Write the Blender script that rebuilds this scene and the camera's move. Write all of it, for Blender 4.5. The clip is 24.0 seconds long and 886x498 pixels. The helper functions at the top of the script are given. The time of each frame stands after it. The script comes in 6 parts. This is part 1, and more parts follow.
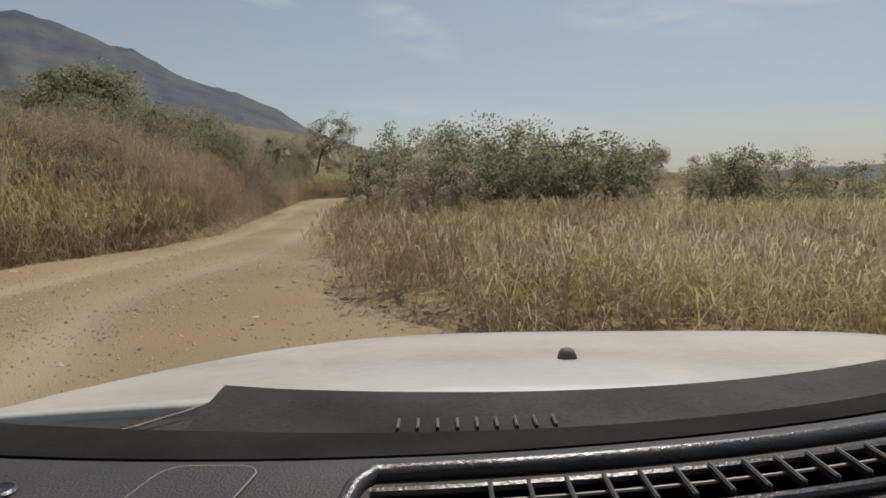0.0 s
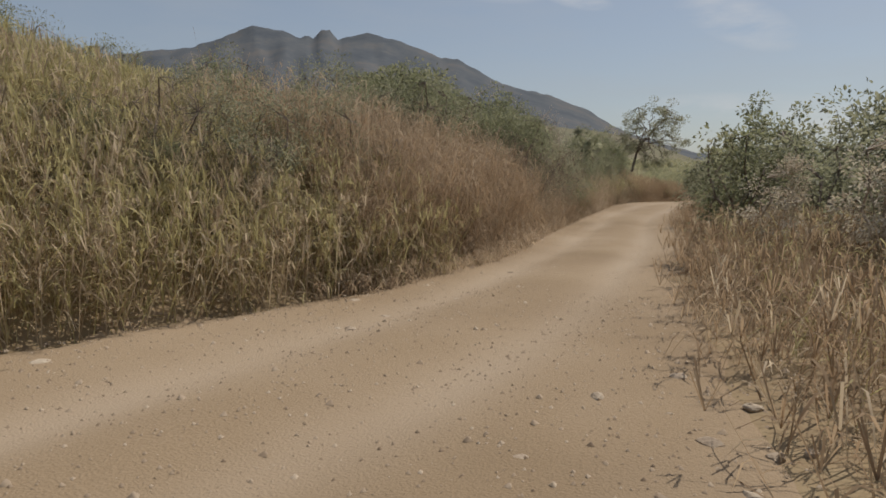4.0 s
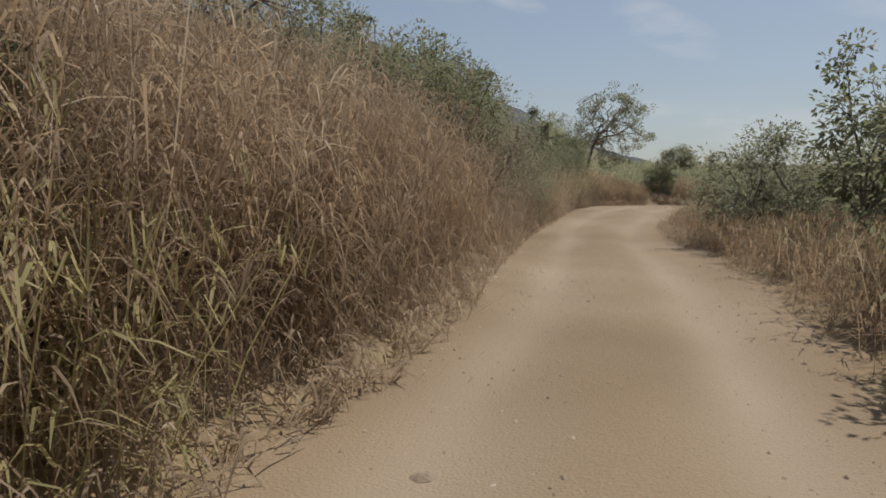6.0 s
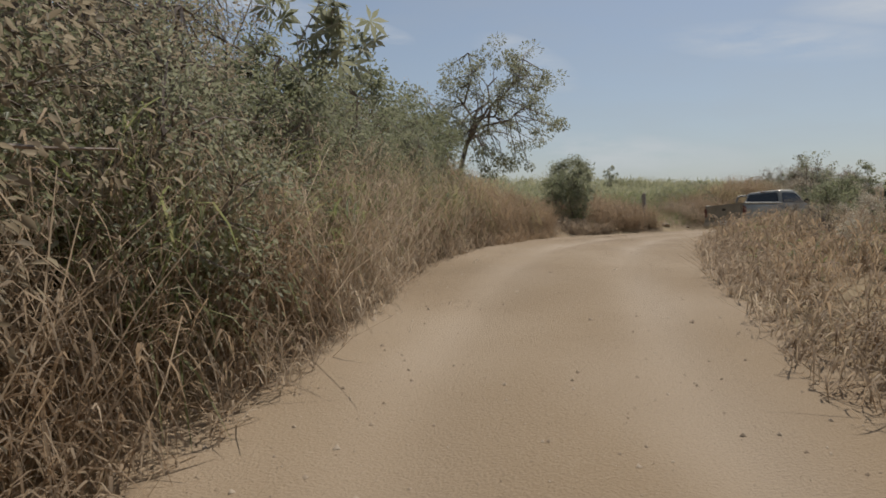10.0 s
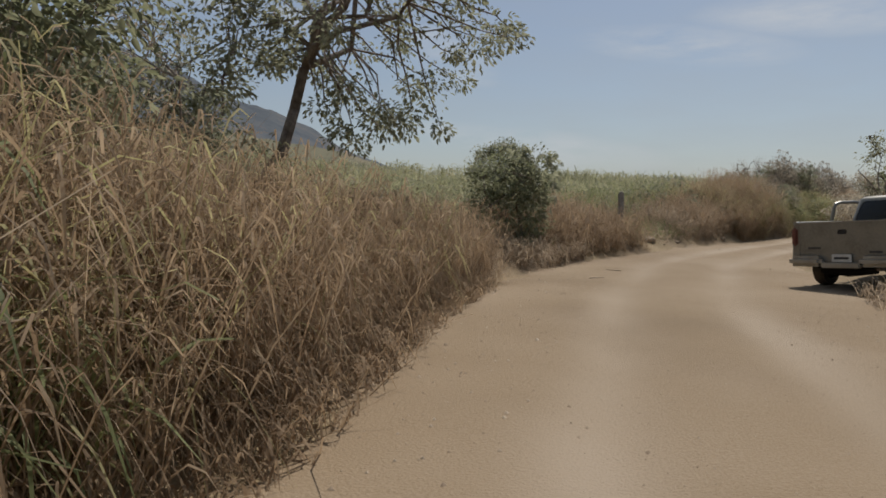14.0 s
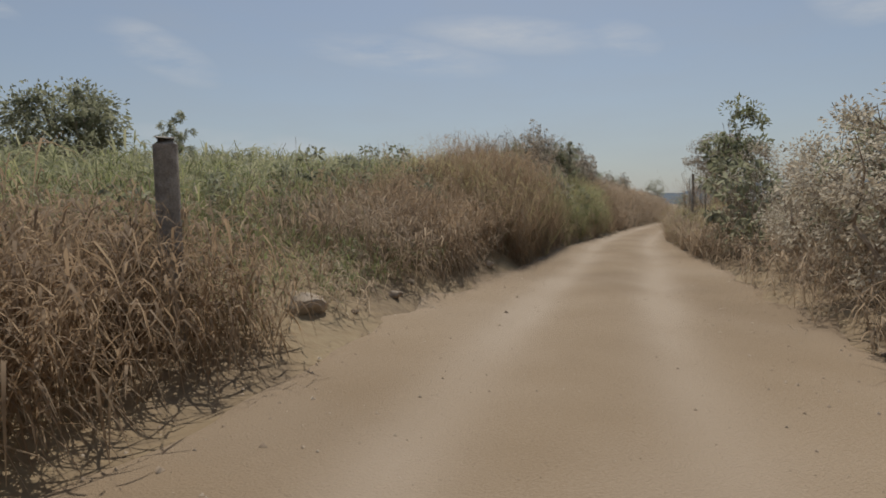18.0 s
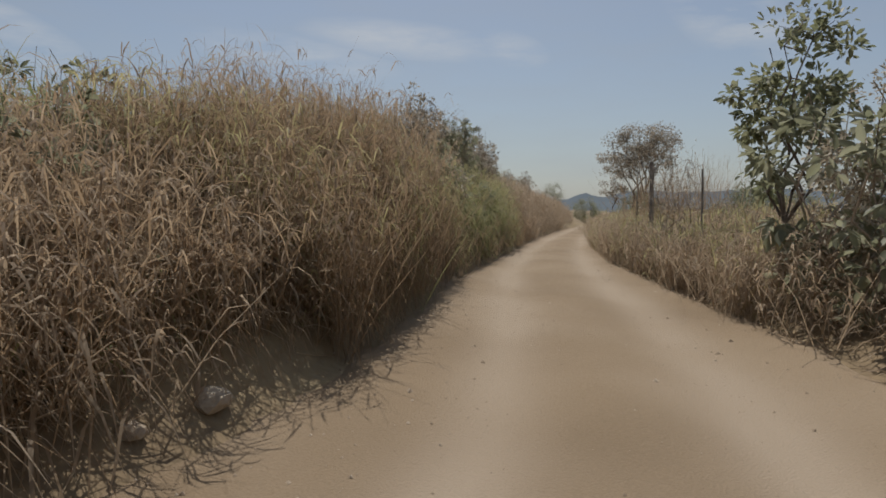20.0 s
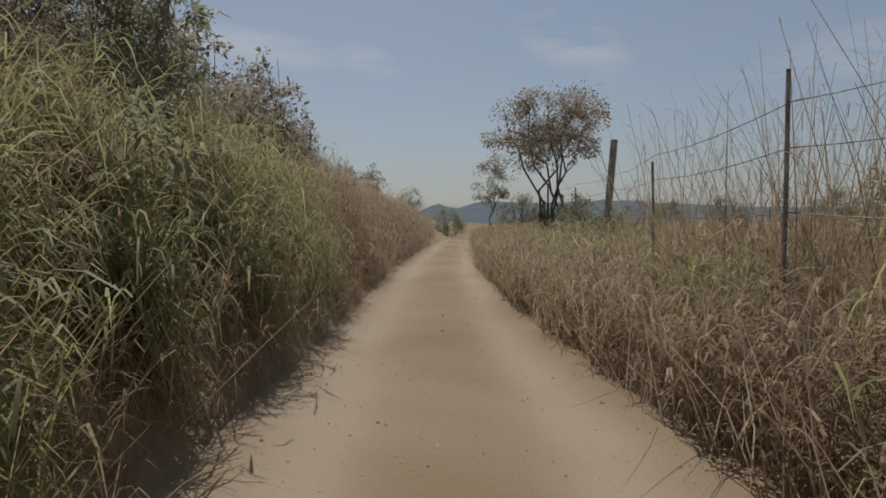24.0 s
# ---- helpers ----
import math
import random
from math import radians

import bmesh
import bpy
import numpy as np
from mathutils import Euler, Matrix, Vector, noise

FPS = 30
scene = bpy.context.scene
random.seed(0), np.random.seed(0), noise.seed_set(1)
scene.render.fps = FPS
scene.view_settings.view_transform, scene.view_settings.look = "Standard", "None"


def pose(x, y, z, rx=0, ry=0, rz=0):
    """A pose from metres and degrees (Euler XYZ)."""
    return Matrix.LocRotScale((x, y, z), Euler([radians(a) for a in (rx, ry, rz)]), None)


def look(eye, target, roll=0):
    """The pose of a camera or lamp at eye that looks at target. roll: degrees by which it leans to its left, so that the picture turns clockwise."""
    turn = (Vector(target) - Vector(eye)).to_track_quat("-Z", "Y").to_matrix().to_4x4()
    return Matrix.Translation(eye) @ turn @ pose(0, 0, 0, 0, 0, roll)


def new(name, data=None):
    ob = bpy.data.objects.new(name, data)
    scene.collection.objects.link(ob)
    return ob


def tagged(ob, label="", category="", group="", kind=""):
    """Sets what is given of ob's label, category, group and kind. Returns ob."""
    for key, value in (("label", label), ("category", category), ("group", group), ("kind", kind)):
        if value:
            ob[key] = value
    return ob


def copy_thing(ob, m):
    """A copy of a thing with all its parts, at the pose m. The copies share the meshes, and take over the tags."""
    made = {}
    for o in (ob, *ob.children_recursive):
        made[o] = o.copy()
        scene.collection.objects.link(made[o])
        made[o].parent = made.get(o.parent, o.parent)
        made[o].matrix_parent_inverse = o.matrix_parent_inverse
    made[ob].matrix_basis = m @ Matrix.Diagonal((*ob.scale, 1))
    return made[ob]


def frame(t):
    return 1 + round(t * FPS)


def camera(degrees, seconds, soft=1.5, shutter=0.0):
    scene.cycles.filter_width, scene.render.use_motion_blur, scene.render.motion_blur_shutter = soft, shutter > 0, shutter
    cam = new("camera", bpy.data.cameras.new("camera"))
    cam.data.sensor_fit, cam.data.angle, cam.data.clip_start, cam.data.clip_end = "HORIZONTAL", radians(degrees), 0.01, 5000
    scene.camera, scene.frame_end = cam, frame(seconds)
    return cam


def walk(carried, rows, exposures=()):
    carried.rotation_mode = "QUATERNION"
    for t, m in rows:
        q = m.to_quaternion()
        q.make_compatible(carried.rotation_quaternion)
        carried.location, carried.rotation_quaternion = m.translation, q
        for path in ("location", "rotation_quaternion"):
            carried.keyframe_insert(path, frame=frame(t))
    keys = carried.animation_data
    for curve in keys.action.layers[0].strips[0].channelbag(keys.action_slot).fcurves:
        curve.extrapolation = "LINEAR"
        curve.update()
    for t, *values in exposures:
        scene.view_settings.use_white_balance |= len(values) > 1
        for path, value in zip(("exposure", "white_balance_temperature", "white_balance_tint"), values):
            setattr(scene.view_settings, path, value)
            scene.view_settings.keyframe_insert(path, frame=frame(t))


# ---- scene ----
cam = camera(66.3, 24.0, soft=1.7)
PATH = [
    (0.0, 0.400, 0.000, 1.350, 84.38, 0.48, -1.45),
    (0.5, 0.312, 0.279, 1.343, 83.97, 0.20, 0.67),
    (1.0, 0.151, 0.649, 1.349, 84.44, -0.36, 3.14),
    (1.5, -0.039, 1.192, 1.357, 83.95, -0.31, 6.37),
    (2.0, -0.190, 2.152, 1.368, 84.37, -0.33, 10.41),
    (2.5, -0.341, 3.333, 1.348, 83.98, 0.33, 14.57),
    (3.0, -0.523, 4.492, 1.341, 84.09, 0.03, 19.64),
    (3.5, -0.783, 5.830, 1.332, 83.64, 0.59, 22.31),
    (4.0, -1.283, 7.370, 1.345, 84.52, 0.05, 23.87),
    (4.5, -1.876, 9.098, 1.357, 84.84, 0.10, 24.31),
    (5.0, -2.499, 10.965, 1.369, 84.70, 0.15, 23.59),
    (5.5, -3.091, 12.935, 1.375, 84.06, -0.50, 21.73),
    (6.0, -3.720, 15.064, 1.217, 84.39, -1.25, 18.48),
    (6.5, -4.166, 17.575, 1.296, 86.88, -0.91, 15.88),
    (7.0, -4.563, 20.306, 1.300, 86.90, 0.26, 13.55),
    (7.5, -4.885, 22.700, 1.291, 87.21, 0.64, 12.29),
    (8.0, -5.176, 25.037, 1.262, 87.23, 0.66, 11.36),
    (8.5, -5.331, 26.999, 1.245, 86.06, 0.08, 10.31),
    (9.0, -5.575, 29.134, 1.190, 86.71, 0.85, 9.14),
    (9.5, -5.652, 30.588, 1.141, 86.84, 0.98, 8.44),
    (10.0, -5.694, 31.947, 1.056, 86.85, -0.07, 7.89),
    (10.5, -5.737, 33.205, 1.064, 86.79, 0.58, 7.40),
    (11.0, -5.803, 34.864, 1.173, 86.66, -0.27, 6.73),
    (11.5, -5.884, 36.724, 1.309, 86.52, -0.39, 5.90),
    (12.0, -5.942, 38.660, 1.450, 86.36, -0.51, 5.01),
    (12.5, -5.939, 40.557, 1.582, 86.15, -2.13, 4.15),
    (13.0, -5.898, 41.976, 1.555, 86.34, -1.86, 3.61),
    (13.5, -5.842, 43.409, 1.523, 86.38, -1.19, 3.13),
    (14.0, -5.719, 45.313, 1.476, 86.27, -0.98, 1.18),
    (14.5, -5.449, 47.249, 1.489, 88.35, 0.85, -1.92),
    (15.0, -5.203, 49.222, 1.598, 85.37, 2.43, -5.76),
    (15.5, -4.662, 51.386, 1.571, 87.62, 0.76, -9.20),
    (16.0, -3.878, 53.731, 1.597, 86.22, 0.61, -13.60),
    (16.5, -3.075, 55.829, 1.583, 86.63, -0.26, -17.38),
    (17.0, -2.238, 57.796, 1.526, 86.01, 1.56, -20.10),
    (17.5, -1.175, 59.709, 1.505, 86.68, 1.12, -20.68),
    (18.0, -0.146, 61.962, 1.373, 86.64, 0.91, -21.06),
    (18.5, 0.875, 63.890, 1.250, 86.49, -0.56, -22.63),
    (19.0, 2.116, 66.136, 1.279, 86.64, 0.14, -25.11),
    (19.5, 3.448, 68.319, 1.309, 86.76, 0.15, -27.82),
    (20.0, 4.868, 70.421, 1.337, 86.87, 0.15, -30.19),
    (20.5, 6.348, 72.442, 1.357, 86.97, 0.62, -31.67),
    (21.0, 7.713, 74.284, 1.339, 87.08, 0.37, -32.00),
    (21.5, 8.986, 76.132, 1.326, 87.37, 0.27, -31.50),
    (22.0, 10.214, 77.894, 1.313, 87.09, -0.60, -31.96),
    (22.5, 11.387, 79.340, 1.341, 86.88, -0.92, -34.73),
    (23.0, 12.568, 80.597, 1.346, 87.01, -0.48, -38.47),
    (23.5, 13.457, 81.388, 1.385, 87.37, 0.11, -40.84),
    (24.0, 14.160, 82.193, 1.402, 87.73, 0.42, -42.40),
]
walk(cam, [(t, pose(*p)) for t, *p in PATH], exposures=[(0.0, 0.06, 6720, 11), (3.5, 0.06, 6700, 11), (6.0, 0.05, 6420, 10), (10.5, 0.02, 6400, 10), (14.0, -0.06, 6400, 10), (18.0, -0.12, 6380, 10), (21.5, -0.12, 6380, 10), (24.0, -0.26, 6380, 10)])

# ---- light: hazy midday, sun ahead and to the right ----
SUN_AZ, SUN_EL = radians(27), radians(56)
sun_way = Vector((math.sin(SUN_AZ) * math.cos(SUN_EL), math.cos(SUN_AZ) * math.cos(SUN_EL), math.sin(SUN_EL)))
sun = new("sun", bpy.data.lights.new("sun", "SUN"))
sun.data.energy, sun.data.angle, sun.data.color = 3.6, radians(0.6), (1.0, 0.95, 0.88)
sun.matrix_world = look(sun_way * 100, (0, 0, 0))

world = bpy.data.worlds.new("sky")
scene.world = world
world.use_nodes = True
wn, wl = world.node_tree.nodes, world.node_tree.links
wn.clear()
w_out, w_bg = wn.new("ShaderNodeOutputWorld"), wn.new("ShaderNodeBackground")
sky = wn.new("ShaderNodeTexSky")
sky.sky_type, sky.sun_disc, sky.sun_elevation, sky.sun_rotation = "NISHITA", False, SUN_EL, SUN_AZ
sky.air_density, sky.dust_density, sky.ozone_density = 1.0, 1.0, 1.6
w_bg.inputs["Strength"].default_value = 0.076
coord = wn.new("ShaderNodeTexCoord")
way = wn.new("ShaderNodeVectorMath")
way.operation = "NORMALIZE"
wl.new(coord.outputs["Generated"], way.inputs[0])


def wmath(op, a, b=None, clamp=False):
    n = wn.new("ShaderNodeMath")
    n.operation, n.use_clamp = op, clamp
    for k, v in enumerate((a, b)):
        if v is None:
            continue
        if isinstance(v, (int, float)):
            n.inputs[k].default_value = v
        else:
            wl.new(v, n.inputs[k])
    return n.outputs[0]


def wisp(az, el, wide, high, slope):
    """A soft streak of cirrus round one direction of the sky (degrees, positive azimuth to the left)."""
    a, e = radians(az), radians(el)
    c = Vector((-math.sin(a) * math.cos(e), math.cos(a) * math.cos(e), math.sin(e)))
    r = Vector((math.cos(a), math.sin(a), 0))
    u = r.cross(c)
    r, u = r * math.cos(slope) + u * math.sin(slope), u * math.cos(slope) - r * math.sin(slope)
    total = None
    for v, size in ((r, wide), (u, high)):
        d = wn.new("ShaderNodeVectorMath")
        d.operation = "DOT_PRODUCT"
        wl.new(way.outputs[0], d.inputs[0])
        d.inputs[1].default_value = v
        q = wmath("POWER", wmath("ABSOLUTE", wmath("DIVIDE", d.outputs["Value"], radians(size))), 2.0)
        total = q if total is None else wmath("ADD", total, q)
    d = wn.new("ShaderNodeVectorMath")
    d.operation = "DOT_PRODUCT"
    wl.new(way.outputs[0], d.inputs[0])
    d.inputs[1].default_value = c
    ahead = wmath("GREATER_THAN", d.outputs["Value"], 0.0)
    return wmath("MULTIPLY", wmath("SUBTRACT", 1.0, total, clamp=True), ahead)


streak = wn.new("ShaderNodeMapping")
streak.inputs["Scale"].default_value, streak.inputs["Rotation"].default_value = (2.2, 2.2, 9.0), (0.25, 0.1, 0.5)
wl.new(way.outputs[0], streak.inputs["Vector"])
fluff = wn.new("ShaderNodeTexNoise")
fluff.inputs["Scale"].default_value, fluff.inputs["Detail"].default_value, fluff.inputs["Roughness"].default_value = 2.6, 7.0, 0.58
wl.new(streak.outputs[0], fluff.inputs["Vector"])
veil = wn.new("ShaderNodeMapRange")
veil.inputs["From Min"].default_value, veil.inputs["From Max"].default_value = 0.40, 0.86
wl.new(fluff.outputs[0], veil.inputs["Value"])
wisps = None
for args in ((1.0, 12.2, 5.0, 1.8, -0.42), (-18.0, 12.6, 9.0, 1.6, -0.12), (-36.0, 13.2, 3.2, 1.5, -0.3), (-27.0, 14.0, 9.0, 1.6, -0.1), (-53.0, 14.5, 6.0, 3.0, -0.6), (13.0, 14.5, 3.0, 0.8, -0.25),
             (-4.0, 5.0, 14.0, 1.8, -0.08), (24.0, 17.0, 9.0, 2.0, -0.2), (-75.0, 12.0, 9.0, 2.0, 0.1)):
    one = wisp(*args)
    wisps = one if wisps is None else wmath("MAXIMUM", wisps, one)
broad = wmath("ADD", wmath("MULTIPLY", veil.outputs[0], 0.18), 0.30)
near = wmath("MULTIPLY", wmath("MULTIPLY", wisps, veil.outputs[0]), 1.9)
split = wn.new("ShaderNodeSeparateXYZ")
wl.new(way.outputs[0], split.inputs[0])
haze = wmath("MULTIPLY", wmath("POWER", wmath("SUBTRACT", 1.0, wmath("ABSOLUTE", split.outputs["Z"])), 9.0), 0.32)
veil_mix, cloud_mix = wn.new("ShaderNodeMixRGB"), wn.new("ShaderNodeMixRGB")
veil_mix.inputs["Color2"].default_value = (4.9, 5.25, 5.55, 1)
cloud_mix.inputs["Color2"].default_value = (7.6, 7.8, 8.0, 1)
wl.new(wmath("ADD", broad, haze, clamp=True), veil_mix.inputs["Fac"])
wl.new(sky.outputs[0], veil_mix.inputs["Color1"])
wl.new(veil_mix.outputs[0], cloud_mix.inputs["Color1"])
wl.new(wmath("MULTIPLY", near, 0.6, clamp=True), cloud_mix.inputs["Fac"])
wl.new(cloud_mix.outputs[0], w_bg.inputs["Color"])
wl.new(w_bg.outputs[0], w_out.inputs["Surface"])


# ---- materials ----
def material(name, tones, scale=4.0, rough=0.8, bump=0.3, fine=60.0, metal=0.0, vary="", through_light=0.0, coat=0.0, spec=0.3, bump_far=0.02, grain_only=False):
    """tones: two or three colours mixed by noise at two scales; vary: 'object' or 'island' shifts the tone piece by piece;
    through_light: share of light that passes through a leaf."""
    m = bpy.data.materials.new(name)
    m.use_nodes = True
    n, l = m.node_tree.nodes, m.node_tree.links
    n.clear()
    out, bsdf = n.new("ShaderNodeOutputMaterial"), n.new("ShaderNodeBsdfPrincipled")
    geo = n.new("ShaderNodeNewGeometry")
    noises = []
    for s, d in ((scale, 4.0), (fine, 6.0)):
        t = n.new("ShaderNodeTexNoise")
        t.inputs["Scale"].default_value, t.inputs["Detail"].default_value = s, d
        l.new(geo.outputs["Position"], t.inputs["Vector"])
        noises.append(t)
    add = n.new("ShaderNodeMath")
    add.operation = "MULTIPLY_ADD"
    l.new(noises[1].outputs[0], add.inputs[0])
    add.inputs[1].default_value = 0.45
    l.new(noises[0].outputs[0], add.inputs[2])
    value = add.outputs[0]
    low, high = 0.5, 0.95
    if vary:
        rnd = n.new("ShaderNodeObjectInfo").outputs["Random"] if vary == "object" else geo.outputs["Random Per Island"]
        more = n.new("ShaderNodeMath")
        more.operation = "MULTIPLY_ADD"
        l.new(rnd, more.inputs[0])
        more.inputs[1].default_value = 0.55
        l.new(value, more.inputs[2])
        value, low, high = more.outputs[0], 0.55, 1.45
    ramp = n.new("ShaderNodeValToRGB")
    norm = n.new("ShaderNodeMapRange")
    norm.inputs["From Min"].default_value, norm.inputs["From Max"].default_value = low, high
    l.new(value, norm.inputs["Value"])
    l.new(norm.outputs[0], ramp.inputs["Fac"])
    ramp.color_ramp.elements[0].color = (*tones[0], 1)
    ramp.color_ramp.elements[1].color = (*tones[-1], 1)
    if len(tones) == 3:
        ramp.color_ramp.elements.new(0.5).color = (*tones[1], 1)
    l.new(ramp.outputs[0], bsdf.inputs["Base Color"])
    bsdf.inputs["Roughness"].default_value, bsdf.inputs["Metallic"].default_value = rough, metal
    bsdf.inputs["Specular IOR Level"].default_value, bsdf.inputs["Coat Weight"].default_value = spec, coat
    if bump:
        b = n.new("ShaderNodeBump")
        b.inputs["Strength"].default_value, b.inputs["Distance"].default_value = bump, bump_far
        l.new(noises[1].outputs[0] if grain_only else add.outputs[0], b.inputs["Height"])
        l.new(b.outputs[0], bsdf.inputs["Normal"])
    if through_light:
        tl, mix = n.new("ShaderNodeBsdfTranslucent"), n.new("ShaderNodeMixShader")
        l.new(ramp.outputs[0], tl.inputs["Color"])
        mix.inputs["Fac"].default_value = through_light
        l.new(bsdf.outputs[0], mix.inputs[1])
        l.new(tl.outputs[0], mix.inputs[2])
        l.new(mix.outputs[0], out.inputs["Surface"])
    else:
        l.new(bsdf.outputs[0], out.inputs["Surface"])
    return m


M_ROAD = material("dirt_road", ((0.205, 0.146, 0.087), (0.258, 0.187, 0.114), (0.315, 0.238, 0.156)), 0.22, 0.95, 0.8, 60.0, bump_far=0.012, grain_only=True)


def packed_tracks(m):
    """Paler packed dust where wheels run, from the road's own 'track' value."""
    n, l = m.node_tree.nodes, m.node_tree.links
    bsdf = next(k for k in n if k.type == "BSDF_PRINCIPLED")
    old = bsdf.inputs["Base Color"].links[0].from_socket
    at, mix = n.new("ShaderNodeAttribute"), n.new("ShaderNodeMixRGB")
    at.attribute_name = "track"
    mix.inputs["Color2"].default_value = (0.35, 0.275, 0.195, 1)
    l.new(at.outputs["Fac"], mix.inputs["Fac"])
    l.new(old, mix.inputs["Color1"])
    l.new(mix.outputs[0], bsdf.inputs["Base Color"])


packed_tracks(M_ROAD)
M_SOIL = material("dry_soil", ((0.16, 0.115, 0.07), (0.24, 0.175, 0.10), (0.29, 0.225, 0.13)), 0.35, 0.95, 0.9, 9.0, bump_far=0.05)
M_STRAW = material("dead_grass", ((0.235, 0.175, 0.118), (0.395, 0.302, 0.205), (0.61, 0.50, 0.37)), 0.5, 0.75, 0, 3.0, vary="island", through_light=0.56)
M_RUST = material("reddish_dead_grass", ((0.205, 0.141, 0.086), (0.34, 0.243, 0.150), (0.50, 0.382, 0.255)), 0.5, 0.75, 0, 3.0, vary="island", through_light=0.56)
M_PALE = material("pale_grass", ((0.288, 0.225, 0.149), (0.475, 0.381, 0.263), (0.700, 0.594, 0.439)), 0.5, 0.75, 0, 3.0, vary="island", through_light=0.56)
M_YELLOW = material("yellowing_grass", ((0.265, 0.238, 0.11), (0.44, 0.39, 0.19), (0.61, 0.525, 0.31)), 0.6, 0.7, 0, 3.0, vary="island", through_light=0.56)
M_GREEN = material("green_grass", ((0.125, 0.142, 0.055), (0.232, 0.255, 0.105), (0.450, 0.410, 0.205)), 0.6, 0.6, 0, 3.0, vary="island", through_light=0.56)
M_TUFT = material("fresh_grass_tuft", ((0.205, 0.208, 0.090), (0.350, 0.335, 0.155), (0.51, 0.465, 0.255)), 0.6, 0.6, 0, 3.0, vary="island", through_light=0.56)
M_CANE = material("sugar_cane", ((0.189, 0.196, 0.104), (0.315, 0.317, 0.176), (0.518, 0.479, 0.304)), 0.3, 0.6, 0, 2.0, vary="island", through_light=0.56)
M_LEAF = material("green_leaf", ((0.145, 0.16, 0.088), (0.24, 0.25, 0.142), (0.35, 0.34, 0.215)), 0.8, 0.5, 0, 3.0, vary="island", through_light=0.56, spec=0.4)
M_LEAF_PALE = material("grey_green_leaf", ((0.185, 0.195, 0.118), (0.29, 0.292, 0.185), (0.41, 0.40, 0.28)), 0.8, 0.55, 0, 3.0, vary="island", through_light=0.56, spec=0.4)
M_LEAF_DRY = material("withered_leaf", ((0.325, 0.260, 0.182), (0.562, 0.489, 0.377), (0.780, 0.737, 0.611)), 0.8, 0.8, 0, 3.0, vary="island", through_light=0.4)
M_LEAF_BROWN = material("browning_leaf", ((0.20, 0.158, 0.105), (0.325, 0.268, 0.182), (0.44, 0.375, 0.27)), 0.8, 0.7, 0, 3.0, vary="island", through_light=0.56)
M_LEAF_GREY = material("grey_brown_leaf", ((0.208, 0.182, 0.140), (0.351, 0.305, 0.238), (0.520, 0.461, 0.371)), 0.8, 0.7, 0, 3.0, vary="island", through_light=0.565)
M_BARK = material("bark", ((0.108, 0.084, 0.065), (0.204, 0.162, 0.130), (0.312, 0.264, 0.221)), 6.0, 0.9, 0.8, 45.0)
M_TWIG = material("bleached_twig", ((0.22, 0.17, 0.12), (0.36, 0.29, 0.22), (0.50, 0.43, 0.35)), 6.0, 0.9, 0.3, 45.0)
M_CACTUS = material("cactus_skin", ((0.035, 0.045, 0.03), (0.06, 0.075, 0.045), (0.10, 0.11, 0.07)), 5.0, 0.7, 0.6, 40.0)
M_POST = material("weathered_post", ((0.16, 0.13, 0.105), (0.28, 0.245, 0.205), (0.41, 0.37, 0.325)), 7.0, 0.9, 0.8, 60.0)
M_WIRE = material("rusty_wire", ((0.10, 0.075, 0.06), (0.19, 0.15, 0.12)), 9.0, 0.6, 0, 60.0, metal=0.6)
M_ROCK = material("pale_stone", ((0.22, 0.165, 0.115), (0.35, 0.28, 0.205), (0.47, 0.40, 0.31)), 5.0, 0.9, 0.7, 40.0, vary="object")
# the mountain's aerial haze is put into its blue-grey base tones
M_MOUNT = material("haze_tinted_mountain", ((0.088, 0.10, 0.115), (0.112, 0.122, 0.132), (0.15, 0.143, 0.137)), 0.008, 1.0, 0, 0.06, spec=0.0)
M_FOOT = material("dry_foothill", ((0.135, 0.132, 0.095), (0.175, 0.165, 0.115), (0.225, 0.195, 0.14)), 0.02, 1.0, 0, 0.12, spec=0.0)
# distance haze over the hills is painted in as a pale blue base
M_HILL = material("haze_tinted_hill", ((0.12, 0.145, 0.165), (0.15, 0.17, 0.185)), 0.01, 1.0, 0, 0.05, spec=0.0)
M_WHITE = material("dusty_white_paint", ((0.40, 0.395, 0.36), (0.50, 0.495, 0.46), (0.57, 0.565, 0.53)), 3.0, 0.38, 0, 38.0, coat=0.4, spec=0.5)
M_DASH = material("grey_dashboard_plastic", ((0.030, 0.0285, 0.029), (0.055, 0.052, 0.052)), 8.0, 0.52, 0.7, 420.0, spec=0.3, bump_far=0.005)
M_DASH_LIP = material("shiny_dashboard_plastic", ((0.030, 0.029, 0.031), (0.052, 0.050, 0.052)), 8.0, 0.3, 0.55, 300.0, spec=0.6, bump_far=0.003)
M_VENT = material("brown_vent_plastic", ((0.035, 0.031, 0.029), (0.060, 0.054, 0.050)), 8.0, 0.5, 0.1, 200.0, spec=0.4, bump_far=0.002)
M_DUSTY = material("dusty_grey_plastic", ((0.085, 0.08, 0.074), (0.13, 0.122, 0.112)), 8.0, 0.7, 0.1, 200.0, spec=0.3, bump_far=0.002)
M_SEAL = material("black_rubber_seal", ((0.014, 0.013, 0.013), (0.026, 0.024, 0.023)), 8.0, 0.9, 0.2, 200.0, spec=0.04, bump_far=0.003)
M_COWL = material("faded_grey_plastic", ((0.020, 0.0185, 0.017), (0.034, 0.031, 0.029), (0.058, 0.053, 0.049)), 5.0, 0.75, 0.4, 150.0, spec=0.12, bump_far=0.004)
M_BLACK = material("black_plastic", ((0.012, 0.012, 0.013), (0.03, 0.03, 0.032)), 8.0, 0.6, 0.2, 120.0, spec=0.4, bump_far=0.004)
